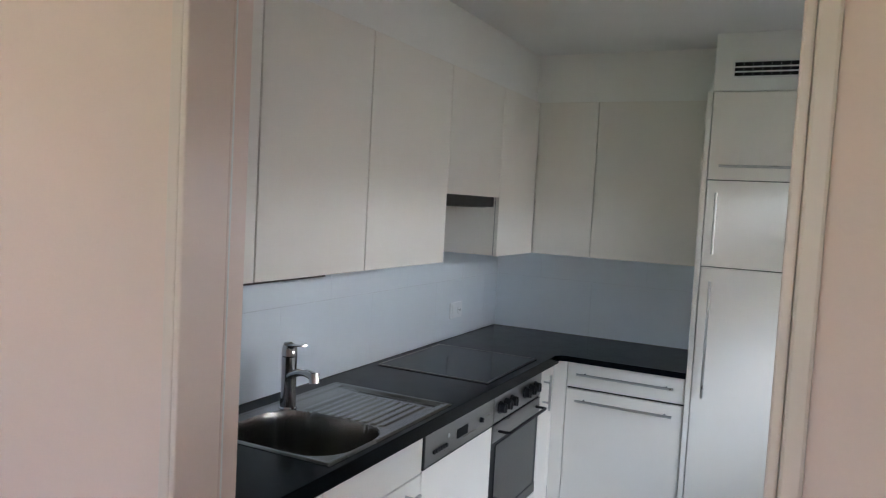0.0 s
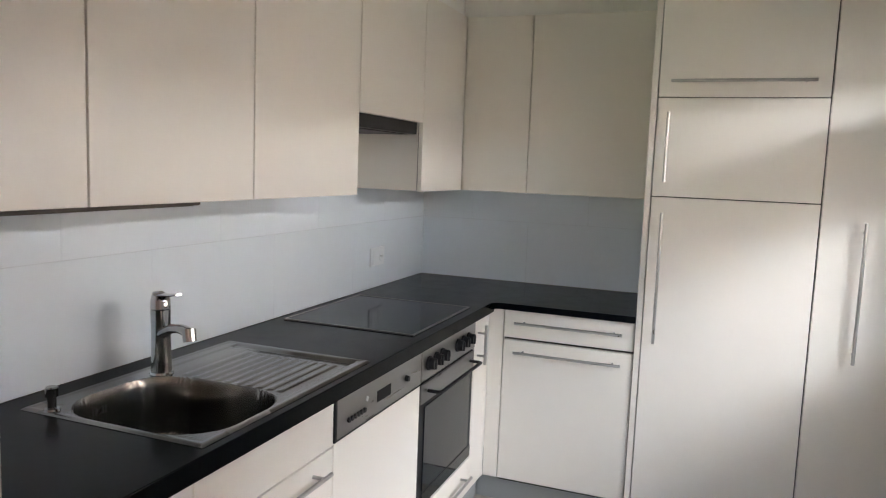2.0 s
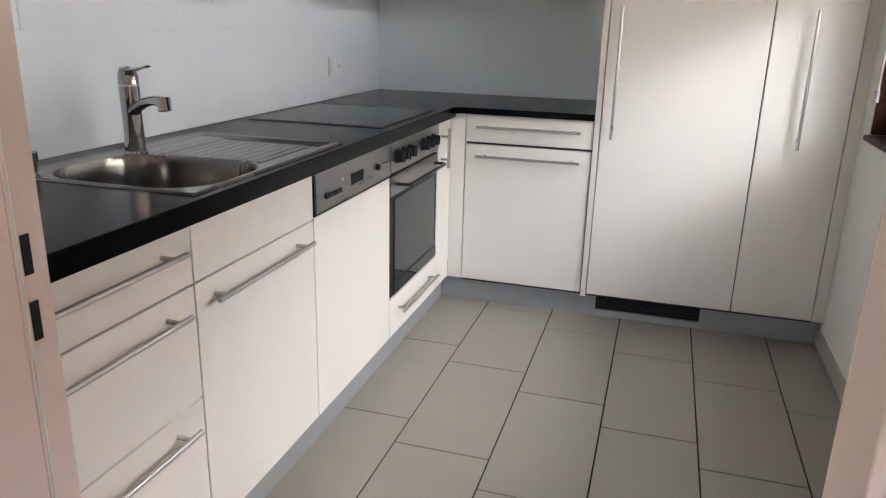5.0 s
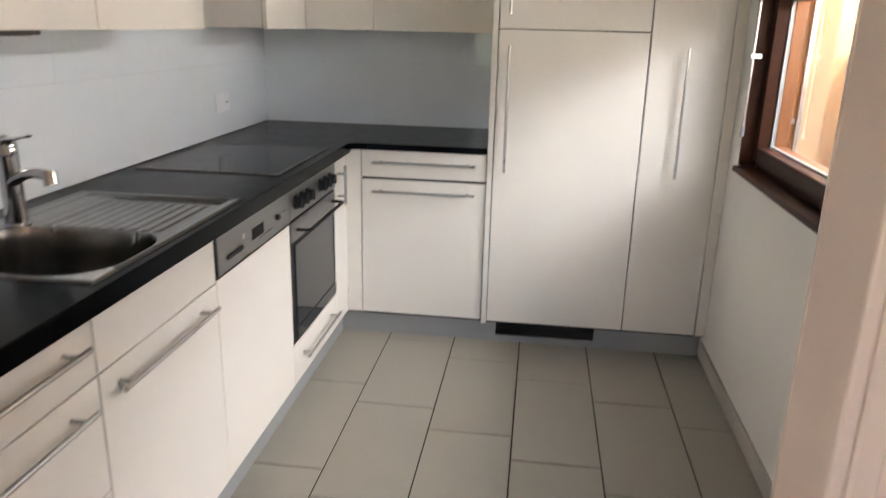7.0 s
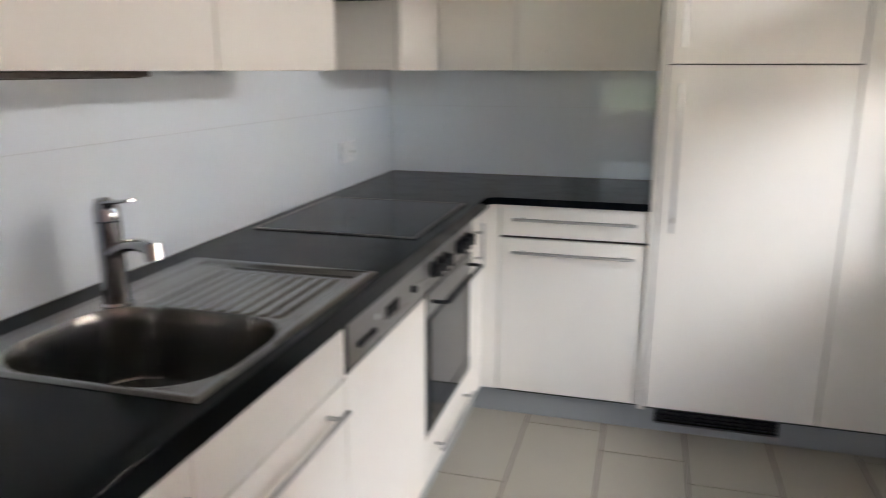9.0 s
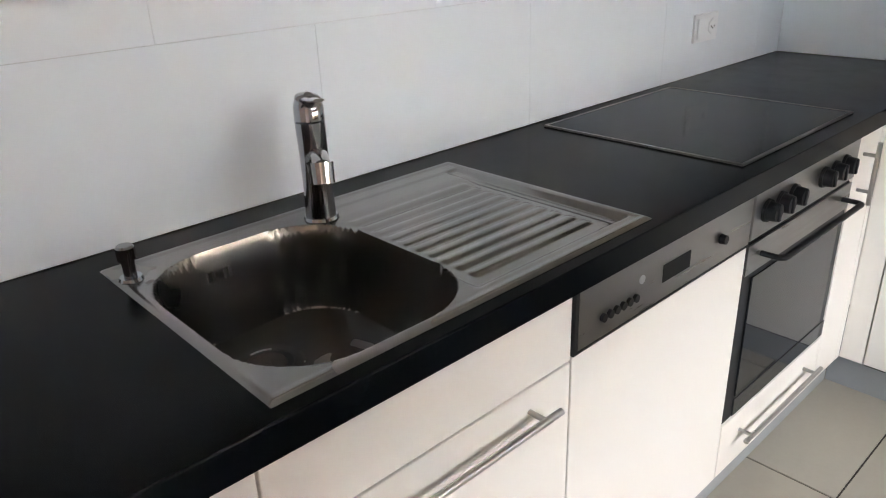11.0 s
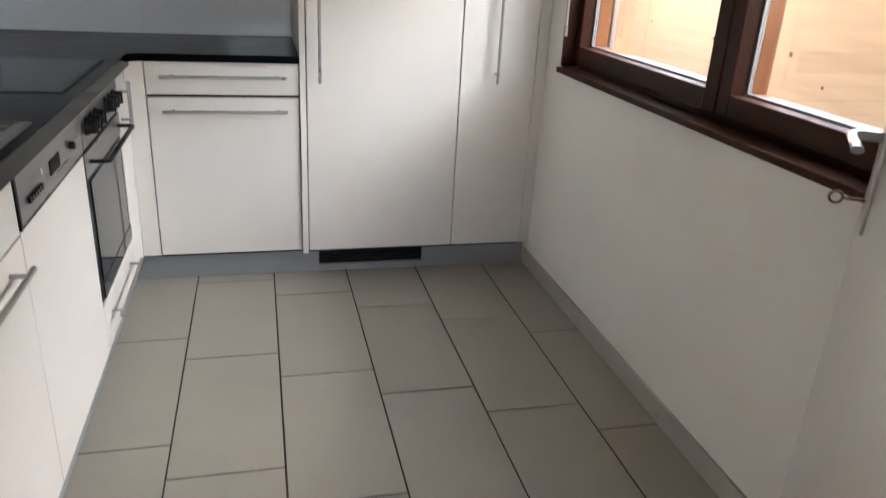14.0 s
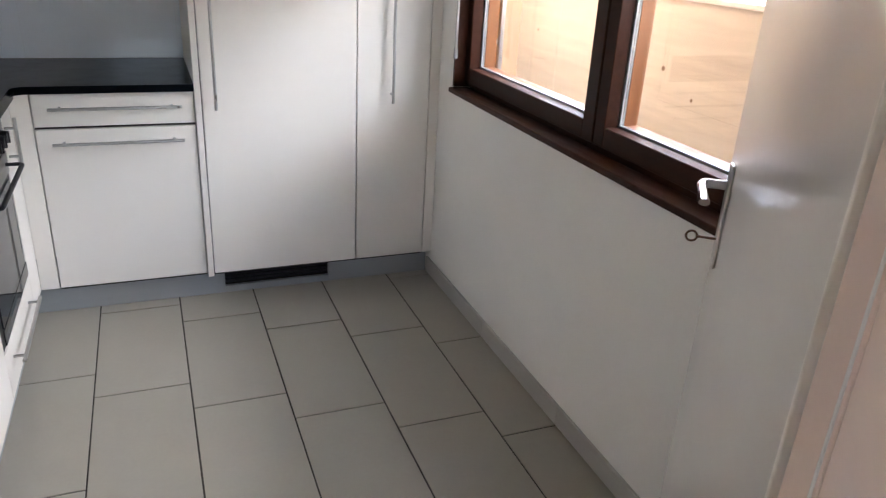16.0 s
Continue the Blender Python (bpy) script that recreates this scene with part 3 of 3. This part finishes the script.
for k in (0, 1, 3, 4):
    part("overflow_slot", solid(0.1385, 0.738 + 0.0095 * k, 0.851, 0.1450, 0.7415 + 0.0095 * k, 0.869, 0.001), M_BLACK, sink, "dark overflow slot")
part("overflow_screw", rod(bmesh.new(), (0.1385, 0.7588, 0.860), (0.1465, 0.7588, 0.860), 0.006, 0.005, n=14), M_CHROME, sink, "small chrome overflow screw", smooth=True)
bm = bmesh.new()
rod(bm, (0.150, 0.622, 0.9035), (0.150, 0.622, 0.909), 0.018, 0.016, n=20)
rod(bm, (0.150, 0.622, 0.909), (0.150, 0.622, 0.936), 0.0095, n=16)
rod(bm, (0.150, 0.622, 0.936), (0.150, 0.622, 0.955), 0.0135, n=20)
rod(bm, (0.150, 0.622, 0.955), (0.150, 0.622, 0.958), 0.0135, 0.011, n=20)
part("drain_knob", bm, M_CHROME, sink, "chrome waste control knob", smooth=True)

tap = thing("tap", (0.150, 0.958, 0.903), "chrome single-lever mixer tap on the sink", "tap")
bm = bmesh.new()
rod(bm, (0.150, 0.958, 0.9035), (0.150, 0.958, 0.909), 0.031, 0.029, n=28)
tube(bm, [(0.150, 0.958, 0.909), (0.150, 0.958, 0.95), (0.150, 0.957, 1.02), (0.150, 0.956, 1.075)], [(0.0265, 0.0265), (0.025, 0.025), (0.0245, 0.0245), (0.0255, 0.0255)], 28)
part("body", bm, M_CHROME, tap, smooth=True)
bm = bmesh.new()
tube(bm, [(0.158, 0.953, 1.010), (0.190, 0.936, 1.026), (0.230, 0.914, 1.041), (0.270, 0.891, 1.049), (0.300, 0.873, 1.051), (0.318, 0.863, 1.049)], [(0.018, 0.014), (0.016, 0.013), (0.0145, 0.012), (0.0135, 0.012), (0.0135, 0.0135), (0.014, 0.014)], 18)
rod(bm, (0.322, 0.860, 1.060), (0.329, 0.856, 1.031), 0.0165, 0.0155, n=22)
part("spout", bm, M_CHROME, tap, smooth=True)
bm = bmesh.new()
tube(bm, [(0.150, 0.956, 1.078), (0.150, 0.956, 1.100), (0.151, 0.956, 1.113), (0.156, 0.955, 1.117)], [(0.0255, 0.0255), (0.025, 0.025), (0.021, 0.021), (0.008, 0.008)], 28)
tube(bm, [(0.140, 0.959, 1.108), (0.175, 0.945, 1.116), (0.21, 0.930, 1.121), (0.243, 0.917, 1.128)], [(0.016, 0.006), (0.013, 0.005), (0.011, 0.004), (0.009, 0.003)], 14)
part("lever", bm, M_CHROME, tap, smooth=True)

# ---- splash-back ----
splash = thing("splashback", (0.0, 1.5, 0.9), "glossy white large-format tiled splash-back", "splash-back", kind="structure")
part("bed", solid(0.0003, 0.002, 0.9005, 0.0040, YB - 0.0045, 1.366, 0), M_GROUTW, splash)
part("bed", solid(0.0045, YB - 0.0040, 0.9005, 1.2, YB - 0.0003, 1.366, 0), M_GROUTW, splash)
for (z0, z1, off) in ((0.9015, 1.208, 1.68), (1.208, 1.3655, 1.38)):
    y = off - 1.8
    while y < YB:
        a, b = max(y, 0.002), min(y + 0.6, YB - 0.007)
        if b - a > 0.01:
            part("tile", solid(0.0041, a + 0.0003, z0 + 0.0003, 0.0072, b - 0.0003, z1 - 0.0003, 0.0003), M_SPLASH, splash)
        y += 0.6
    x = off - 1.8 + 0.1
    while x < 1.2:
        a, b = max(x, 0.0075), min(x + 0.6, 1.2)
        if b - a > 0.01:
            part("tile", solid(a + 0.0003, YB - 0.0072, z0 + 0.0003, b - 0.0003, YB - 0.0041, z1 - 0.0003, 0.0003), M_SPLASH, splash)
        x += 0.6
sock = thing("power_outlet", (0.007, 2.51, 1.045), "white double socket and switch plate on the splash-back", "outlet")
part("plate", solid(0.0075, 2.436, 1.004, 0.016, 2.576, 1.088, 0.002, 2), M_SOCKET, sock)
part("switch", solid(0.0162, 2.448, 1.014, 0.021, 2.500, 1.078, 0.003), M_SOCKET, sock)
bm = bmesh.new()
rod(bm, (0.0162, 2.540, 1.046), (0.0185, 2.540, 1.046), 0.026, 0.024, n=6)
part("socket", bm, M_SOCKET, sock)
for dy, dz in ((-0.009, 0.0), (0.009, 0.0), (0.0, -0.005)):
    part("socket_hole", rod(bmesh.new(), (0.0186, 2.540 + dy, 1.046 + dz), (0.0192, 2.540 + dy, 1.046 + dz), 0.003, n=8), M_BLACK, sock)

# ---- wall cabinets ----
ZU0, ZU1, XU = 1.366, 2.160, 0.330


def wall_unit(name, y0, y1, z0, label, doors):
    w = thing(name, (0.16, (y0 + y1) / 2, z0), label, "wall cabinet", "wall cabinets over the worktop")
    part("body", solid(0.0075, y0 + 0.0004, z0 + 0.002, XU - 0.020, y1 - 0.0004, ZU1, 0), M_CREAM, w)
    # added dark sheet: paints the shade seen in the door gaps
    part("gap_shade", solid(XU - 0.0197, y0 + 0.0006, z0 + 0.004, XU - 0.0188, y1 - 0.0006, ZU1 - 0.004, 0), M_CARCASS_SHADE, w, "dark sheet painting shade into the door gaps")
    for a, b in doors:
        part("door", solid(XU - 0.0185, a + 0.0021, z0 - 0.001, XU, b - 0.0021, ZU1 - 0.001, 0.0012), M_CREAM, w)
    return w


wall_unit("wall_cabinet", 0.004, 0.563, ZU0, "cream laminate wall cabinet beside the doorway, closed", [(0.004, 0.563)])
wall_unit("wall_cabinet", 0.564, 1.105, ZU0, "cream laminate wall cabinet above the sink, closed", [(0.564, 1.105)])
wall_unit("wall_cabinet", 1.106, 1.694, ZU0, "cream laminate wall cabinet above the drainer, closed", [(1.106, 1.694)])
hood = wall_unit("hood_cabinet", 1.695, 2.246, 1.646, "short cream wall cabinet holding the extractor hood", [(1.695, 2.246)])
part("extractor", solid(0.0076, 1.700, 1.598, XU - 0.024, 2.241, 1.6475, 0.002), M_BLACK, hood, "dark flat extractor underside")
part("filter", solid(0.05, 1.74, 1.594, 0.28, 2.20, 1.5975, 0.001), M_BLACK, hood, "dark grease filter")
w = wall_unit("corner_wall_cabinet", 2.247, 2.7345, ZU0, "cream corner wall cabinet with narrow blank front", [(2.247, 2.7345)])
w = thing("wall_cabinet", (0.76, 2.9, ZU0), "cream laminate corner wall cabinet on the back wall, closed", "wall cabinet", "wall cabinets over the worktop")
part("body", solid(0.0075, 2.760, ZU0 + 0.002, 1.199, YB - 0.0075, ZU1, 0), M_CREAM, w)
# same added sheet, dark for the shade between these doors
part("gap_shade", solid(XU + 0.001, 2.7575, ZU0 + 0.004, 1.198, 2.7595, ZU1 - 0.004, 0), M_CARCASS_SHADE, w, "dark sheet painting shade into the door gaps")
part("door", solid(XU + 0.0035, 2.738, ZU0 - 0.001, 0.6435, 2.757, ZU1 - 0.001, 0.0012), M_CREAM, w)
part("door", solid(0.6475, 2.738, ZU0 - 0.001, 1.198, 2.757, ZU1 - 0.001, 0.0012), M_CREAM, w)

# slim lamp under the wall cabinets over the sink
lamp = thing("under_cabinet_lamp", (0.257, 0.63, 1.3525), "slim dark brown lamp housing fixed under the wall cabinets", "cabinet lamp")
part("housing", solid(0.215, 0.33, 1.3545, 0.300, 0.93, 1.3648, 0.002, 2), M_LAMPCASE, lamp)
part("diffuser", solid(0.225, 0.345, 1.3525, 0.290, 0.915, 1.3543, 0.0005), M_BLACK, lamp, "unlit smoked diffuser strip")

# ---- bulkhead vent ----
v = thing("air_vent", (1.52, 2.476, 2.25), "white slotted ventilation grille in the bulkhead", "vent grille")
part("backing", solid(1.303, 2.4715, 2.222, 1.745, 2.4755, 2.282, 0), M_BLACK, v)
bm = bmesh.new()
for seg in ((1.296, 2.214, 1.752, 2.222), (1.296, 2.282, 1.752, 2.290), (1.296, 2.222, 1.304, 2.282), (1.744, 2.222, 1.752, 2.282)):
    box(bm, seg[0], 2.466, seg[1], seg[2], 2.4758, seg[3])
part("frame", bm, M_WHITEP, v)
for z in (2.2405, 2.261):
    part("slat", solid(1.304, 2.467, z - 0.0028, 1.744, 2.4712, z + 0.0028, 0), M_WHITEP, v)
for k in range(1, 12):
    part("slat", solid(1.304 + 0.0367 * k - 0.001, 2.4695, 2.2225, 1.304 + 0.0367 * k + 0.001, 2.4714, 2.2815, 0), M_PLINTH, v)

# ---- window ----
win = thing("window_1", (2.27, 1.33, 0.9), "dark brown wooden window with casements below a transom, closed", "window", kind="structure")
FX0, FX1 = 2.243, 2.315
bm = bmesh.new()
box(bm, FX0, WY0, WZ0 + 0.02, FX1, WY0 + 0.045, WZ1, 0.002)
box(bm, FX0, WY1 - 0.045, WZ0 + 0.02, FX1, WY1, WZ1, 0.002)
box(bm, FX0, WY0 + 0.0452, 0.8755, FX1, WY1 - 0.0452, WZ0 + 0.055, 0.002)
box(bm, FX0, WY0 + 0.0452, 1.586, FX1, WY1 - 0.0452, 1.640, 0.002)
box(bm, FX0 - 0.006, WY0 + 0.0452, 1.6405, FX1, WY1 - 0.0452, 1.712, 0.003)
box(bm, FX0, WY0 + 0.0452, 1.945, FX1, WY1 - 0.0452, WZ1, 0.002)
part("window_frame", bm, M_BROWN, win)
YM = 1.335


def casement(y0, y1, s0, s1):
    g0, g1, z0, z1 = y0 + 0.058, y1 - 0.050, s0 + 0.059, s1 - 0.070
    bm = bmesh.new()
    for seg in ((y0, s0, g0, s1), (g1, s0, y1, s1), (g0, s0, g1, z0), (g0, z1, g1, s1)):
        box(bm, FX0 - 0.012, seg[0], seg[1], FX0 + 0.032, seg[2], seg[3], 0.002)
    sash = part("sash", bm, M_BROWN, win)
    bm = bmesh.new()
    for seg in ((y0 + 0.01, s0, g0 + 0.004, s1), (g1 - 0.004, s0, y1 - 0.01, s1), (g0 + 0.004, s0, g1 - 0.004, z0 + 0.004), (g0 + 0.004, z1 - 0.004, g1 - 0.004, s1)):
        box(bm, FX0 + 0.052, seg[0], seg[1], FX0 + 0.098, seg[2], seg[3], 0.002)
    part("outer_sash", bm, M_SASHOUT, sash, "outer sash in brown wood lightened for daylight")
    bm = bmesh.new()
    for seg in ((g0 - 0.004, z0 - 0.004, g0 + 0.006, z1 + 0.004), (g1 - 0.006, z0 - 0.004, g1 + 0.004, z1 + 0.004), (g0 + 0.006, z0 - 0.004, g1 - 0.006, z0 + 0.006), (g0 + 0.006, z1 - 0.006, g1 - 0.006, z1 + 0.004)):
        box(bm, FX0 + 0.034, seg[0], seg[1], FX0 + 0.050, seg[2], seg[3])
    part("spacer", bm, M_PLINTH, sash, "aluminium glazing spacer")
    pane = part("pane", solid(FX0 + 0.040, g0 + 0.0062, z0 + 0.0062, FX0 + 0.044, g1 - 0.0062, z1 - 0.0062, 0), M_GLASS, sash)
    pane.visible_shadow = False


for low, high in ((0.924, 1.582), (1.716, 1.941)):
    casement(WY0 + 0.035, YM - 0.004, low, high)
    casement(YM + 0.004, WY1 - 0.004, low, high)
bm = bmesh.new()
box(bm, 2.160, WY0 - 0.02, 0.885, 2.242, 2.287, 0.905, 0.004, 2)
part("window_sill", bm, M_BROWN, win, "dark brown wooden sill board")
bm = bmesh.new()
box(bm, XW - 0.006, WY1 - 0.016, 0.9055, FX0, WY1 - 0.0005, WZ1 - 0.0005, 0.001)
box(bm, XW - 0.006, WY0 + 0.0005, 0.9055, FX0, WY0 + 0.016, WZ1 - 0.0005, 0.001)
box(bm, XW - 0.006, WY0 + 0.0165, WZ1 - 0.045, FX0, WY1 - 0.0165, WZ1 - 0.0005, 0.001)
part("lining", bm, M_BROWN, win)
crank = thing("blind_crank", (2.17, 2.262, 1.0), "slim silver crank rod hanging beside the window", "crank rod")
bm = bmesh.new()
rod(bm, (2.172, 2.262, 1.06), (2.172, 2.262, 1.655), 0.0055, n=12)
part("rod", bm, M_BAR, crank, smooth=True)
bm = bmesh.new()
rod(bm, (2.172, 2.262, 1.02), (2.172, 2.262, 1.06), 0.008, n=12)
part("grip", bm, M_PLINTH, crank, smooth=True)
part("clip", solid(2.160, 2.246, 1.305, 2.200, 2.2735, 1.322, 0.002), M_WHITEP, crank, "white plastic rod clip")

# ---- loggia outside the window ----
# unseen outer face, lightened to throw light back onto the parapet
bm = bmesh.new()
box(bm, 2.4105, WY1 + 0.001, -0.05, 2.468, 4.08, 2.6)
box(bm, 2.4105, -1.44, -0.05, 2.468, WY0 - 0.001, 2.6)
box(bm, 2.4105, WY0 - 0.001, -0.05, 2.468, WY1 + 0.001, WZ0 - 0.02)
box(bm, 2.4105, WY0 - 0.001, WZ1, 2.468, WY1 + 0.001, 2.6)
structure("facade", bm, M_OCHRE, "unseen outer loggia wall, ochre set for bounce light", "wall")
bm = bmesh.new()
box(bm, 2.345, WY1 - 0.006, WZ0, 2.386, WY1, WZ1)
structure("outer_reveal", bm, M_REVEAL, "orange-brown varnished outer window reveal", "reveal")
structure("plaster_reveal", solid(2.3865, WY1 - 0.005, WZ0, 2.4672, WY1 + 0.0005, WZ1, 0), M_ORANGE, "apricot plastered outer window reveal", "reveal")
rail = mono("shutter_guide", solid(2.369, WY1 - 0.026, WZ0, 2.3855, WY1 - 0.0065, WZ1, 0.001), M_ALU, "aluminium shutter guide rail in the outer reveal", "guide rail", kind="structure")
clip = mono("shutter_clip", solid(2.347, WY1 - 0.016, 1.07, 2.367, WY1 - 0.0065, 1.09, 0.001), M_WHITEP, "small white fitting on the outer reveal", "fitting")
PX, PZ = 3.15, 1.288
structure("loggia_wall_north", solid(2.4685, 3.94, -0.3, 3.4, 4.08, 2.62, 0), M_ORANGE, "apricot plastered side wall of the loggia", "wall")
structure("loggia_wall_south", solid(2.4685, -1.6, -0.3, 3.4, -1.44, 2.62, 0), M_ORANGE, "apricot plastered side wall of the loggia", "wall")
structure("loggia_floor", solid(2.4685, -1.44, -0.3, 3.4, 3.939, -0.05, 0), M_CONCRETE, "concrete loggia floor slab", "floor")
# unseen slab, added to keep the high sky off the loggia
structure("loggia_ceiling", solid(2.4685, -1.44, 2.46, 3.62, 3.939, 2.62, 0), M_CONCRETE, "unseen grey slab added above the loggia to shade it", "ceiling")
par = thing("parapet", (PX + 0.05, 1.0, 0), "pale pine board parapet with white coping", "parapet", kind="structure")
for k, (a, b) in enumerate(((-0.05, 0.40), (0.40, 0.84), (0.84, PZ - 0.022))):
    for y0, y1 in ((-1.44, 0.9), (0.9, 3.939)):
        part("panel", solid(PX, y0 + 0.0005, a + 0.0002, PX + 0.04, y1 - 0.0005, b - 0.0002, 0.0004), M_PINE, par)
part("coping", solid(PX - 0.015, -1.44, PZ - 0.022, PX + 0.10, 3.939, PZ, 0.003), M_RENDER, par, "white coping strip")
for y, z, r in ((2.235, 0.977, 0.011), (2.79, 0.977, 0.009), (3.40, 0.996, 0.008), (1.62, 0.80, 0.009), (1.15, 1.08, 0.010), (2.02, 0.88, 0.008)):
    part("knot", rod(bmesh.new(), (PX - 0.0006, y, z), (PX + 0.001, y, z), r, n=14), M_KNOT, par, "dark pine knot")
mono("loggia_post", solid(PX + 0.0, 2.19, PZ + 0.0005, PX + 0.1, 2.30, 2.4595, 0.004), M_PINE, "pale timber post standing on the parapet", "post")

# ---- distance ----
structure("ground", solid(-200, -200, -3.2, 300, 300, -3.0, 0), M_GRASS, "green meadow below the house", "ground")
house = thing("neighbour_house", (14, 12, -3.0), "white house with green slatted panel and red posts", "house")
# southern stretch and roof height are unseen, set to block the low sky
part("wall", solid(12.0, -24.0, -3.0, 18.0, 26.0, 4.0, 0), M_RENDER, house)
bm = bmesh.new()
box(bm, 11.2, -24.6, 4.0, 18.8, 26.6, 4.3)
part("roof", bm, M_ROOF, house, "brown tiled roof edge")
part("shutter_panel", solid(11.90, 15.5, -0.7, 11.99, 17.5, 3.2, 0), M_SHUTTER, house, "pale green slatted panel")
for k in range(14):
    part("slat", solid(11.80, 15.6, -0.6 + 0.27 * k, 11.895, 17.4, -0.38 + 0.27 * k, 0.02), M_SHUTTER, house, "pale green slat")
# unseen slab, added only to keep the green slats out of the sun
part("slat_shade_slab", solid(9.0, 13.8, 2.4, 12.0, 23.0, 2.6, 0.02), M_RENDER, house, "unseen white slab added to shade the slats")
for y, wide in ((14.75, 0.35), (18.5, 0.13), (24.4, 0.2)):
    part("post", solid(11.7, y, -3.0, 11.9, y + wide, 3.99, 0.01), M_RED, house, "red painted post")


def tree(x, y, h, r, seed):
    rnd = random.Random(seed)
    t = thing("tree", (x, y, -3.0), "leafy green tree beyond the parapet", "tree")
    bm = bmesh.new()
    tube(bm, [(x, y, -3.0), (x + 0.1, y, -1.0), (x, y + 0.1, h * 0.4 - 3), (x, y, h - 3.5)], [(0.22, 0.22), (0.17, 0.17), (0.12, 0.12), (0.03, 0.03)], 10)
    for k in range(6):
        a = rnd.uniform(0, 6.28)
        z = -3 + h * rnd.uniform(0.35, 0.7)
        tube(bm, [(x, y, z), (x + r * 0.7 * math.cos(a), y + r * 0.7 * math.sin(a), z + 0.8)], [(0.06, 0.06), (0.015, 0.015)], 6)
    part("trunk", bm, M_BARK, t)
    verts, faces = [], []
    for k in range(1600):
        d = Vector((rnd.gauss(0, 1), rnd.gauss(0, 1), rnd.gauss(0, 1))).normalized() * r * rnd.uniform(0.35, 1.0) ** 0.5
        c = Vector((x, y, -3 + h * 0.66)) + Vector((d.x, d.y, d.z * 1.1)) * (0.8 + 0.3 * noise.noise(d))
        q = Euler((rnd.uniform(0, 6), rnd.uniform(0, 6), rnd.uniform(0, 6))).to_matrix()
        s = rnd.uniform(0.08, 0.17)
        i = len(verts)
        verts += [c + q @ Vector(p) * s for p in ((-1, 0, 0), (0, -0.5, 0.1), (1, 0, 0), (0, 0.5, 0.1))]
        faces.append((i, i + 1, i + 2, i + 3))
    me = bpy.data.meshes.new("crown")
    me.from_pydata(verts, [], faces)
    me.materials.append(M_LEAVES)
    c = new("crown", me)
    c.parent = t
    c.matrix_parent_inverse = t.matrix_basis.inverted()


tree(11.3, 11.9, 6.6, 1.15, 3)
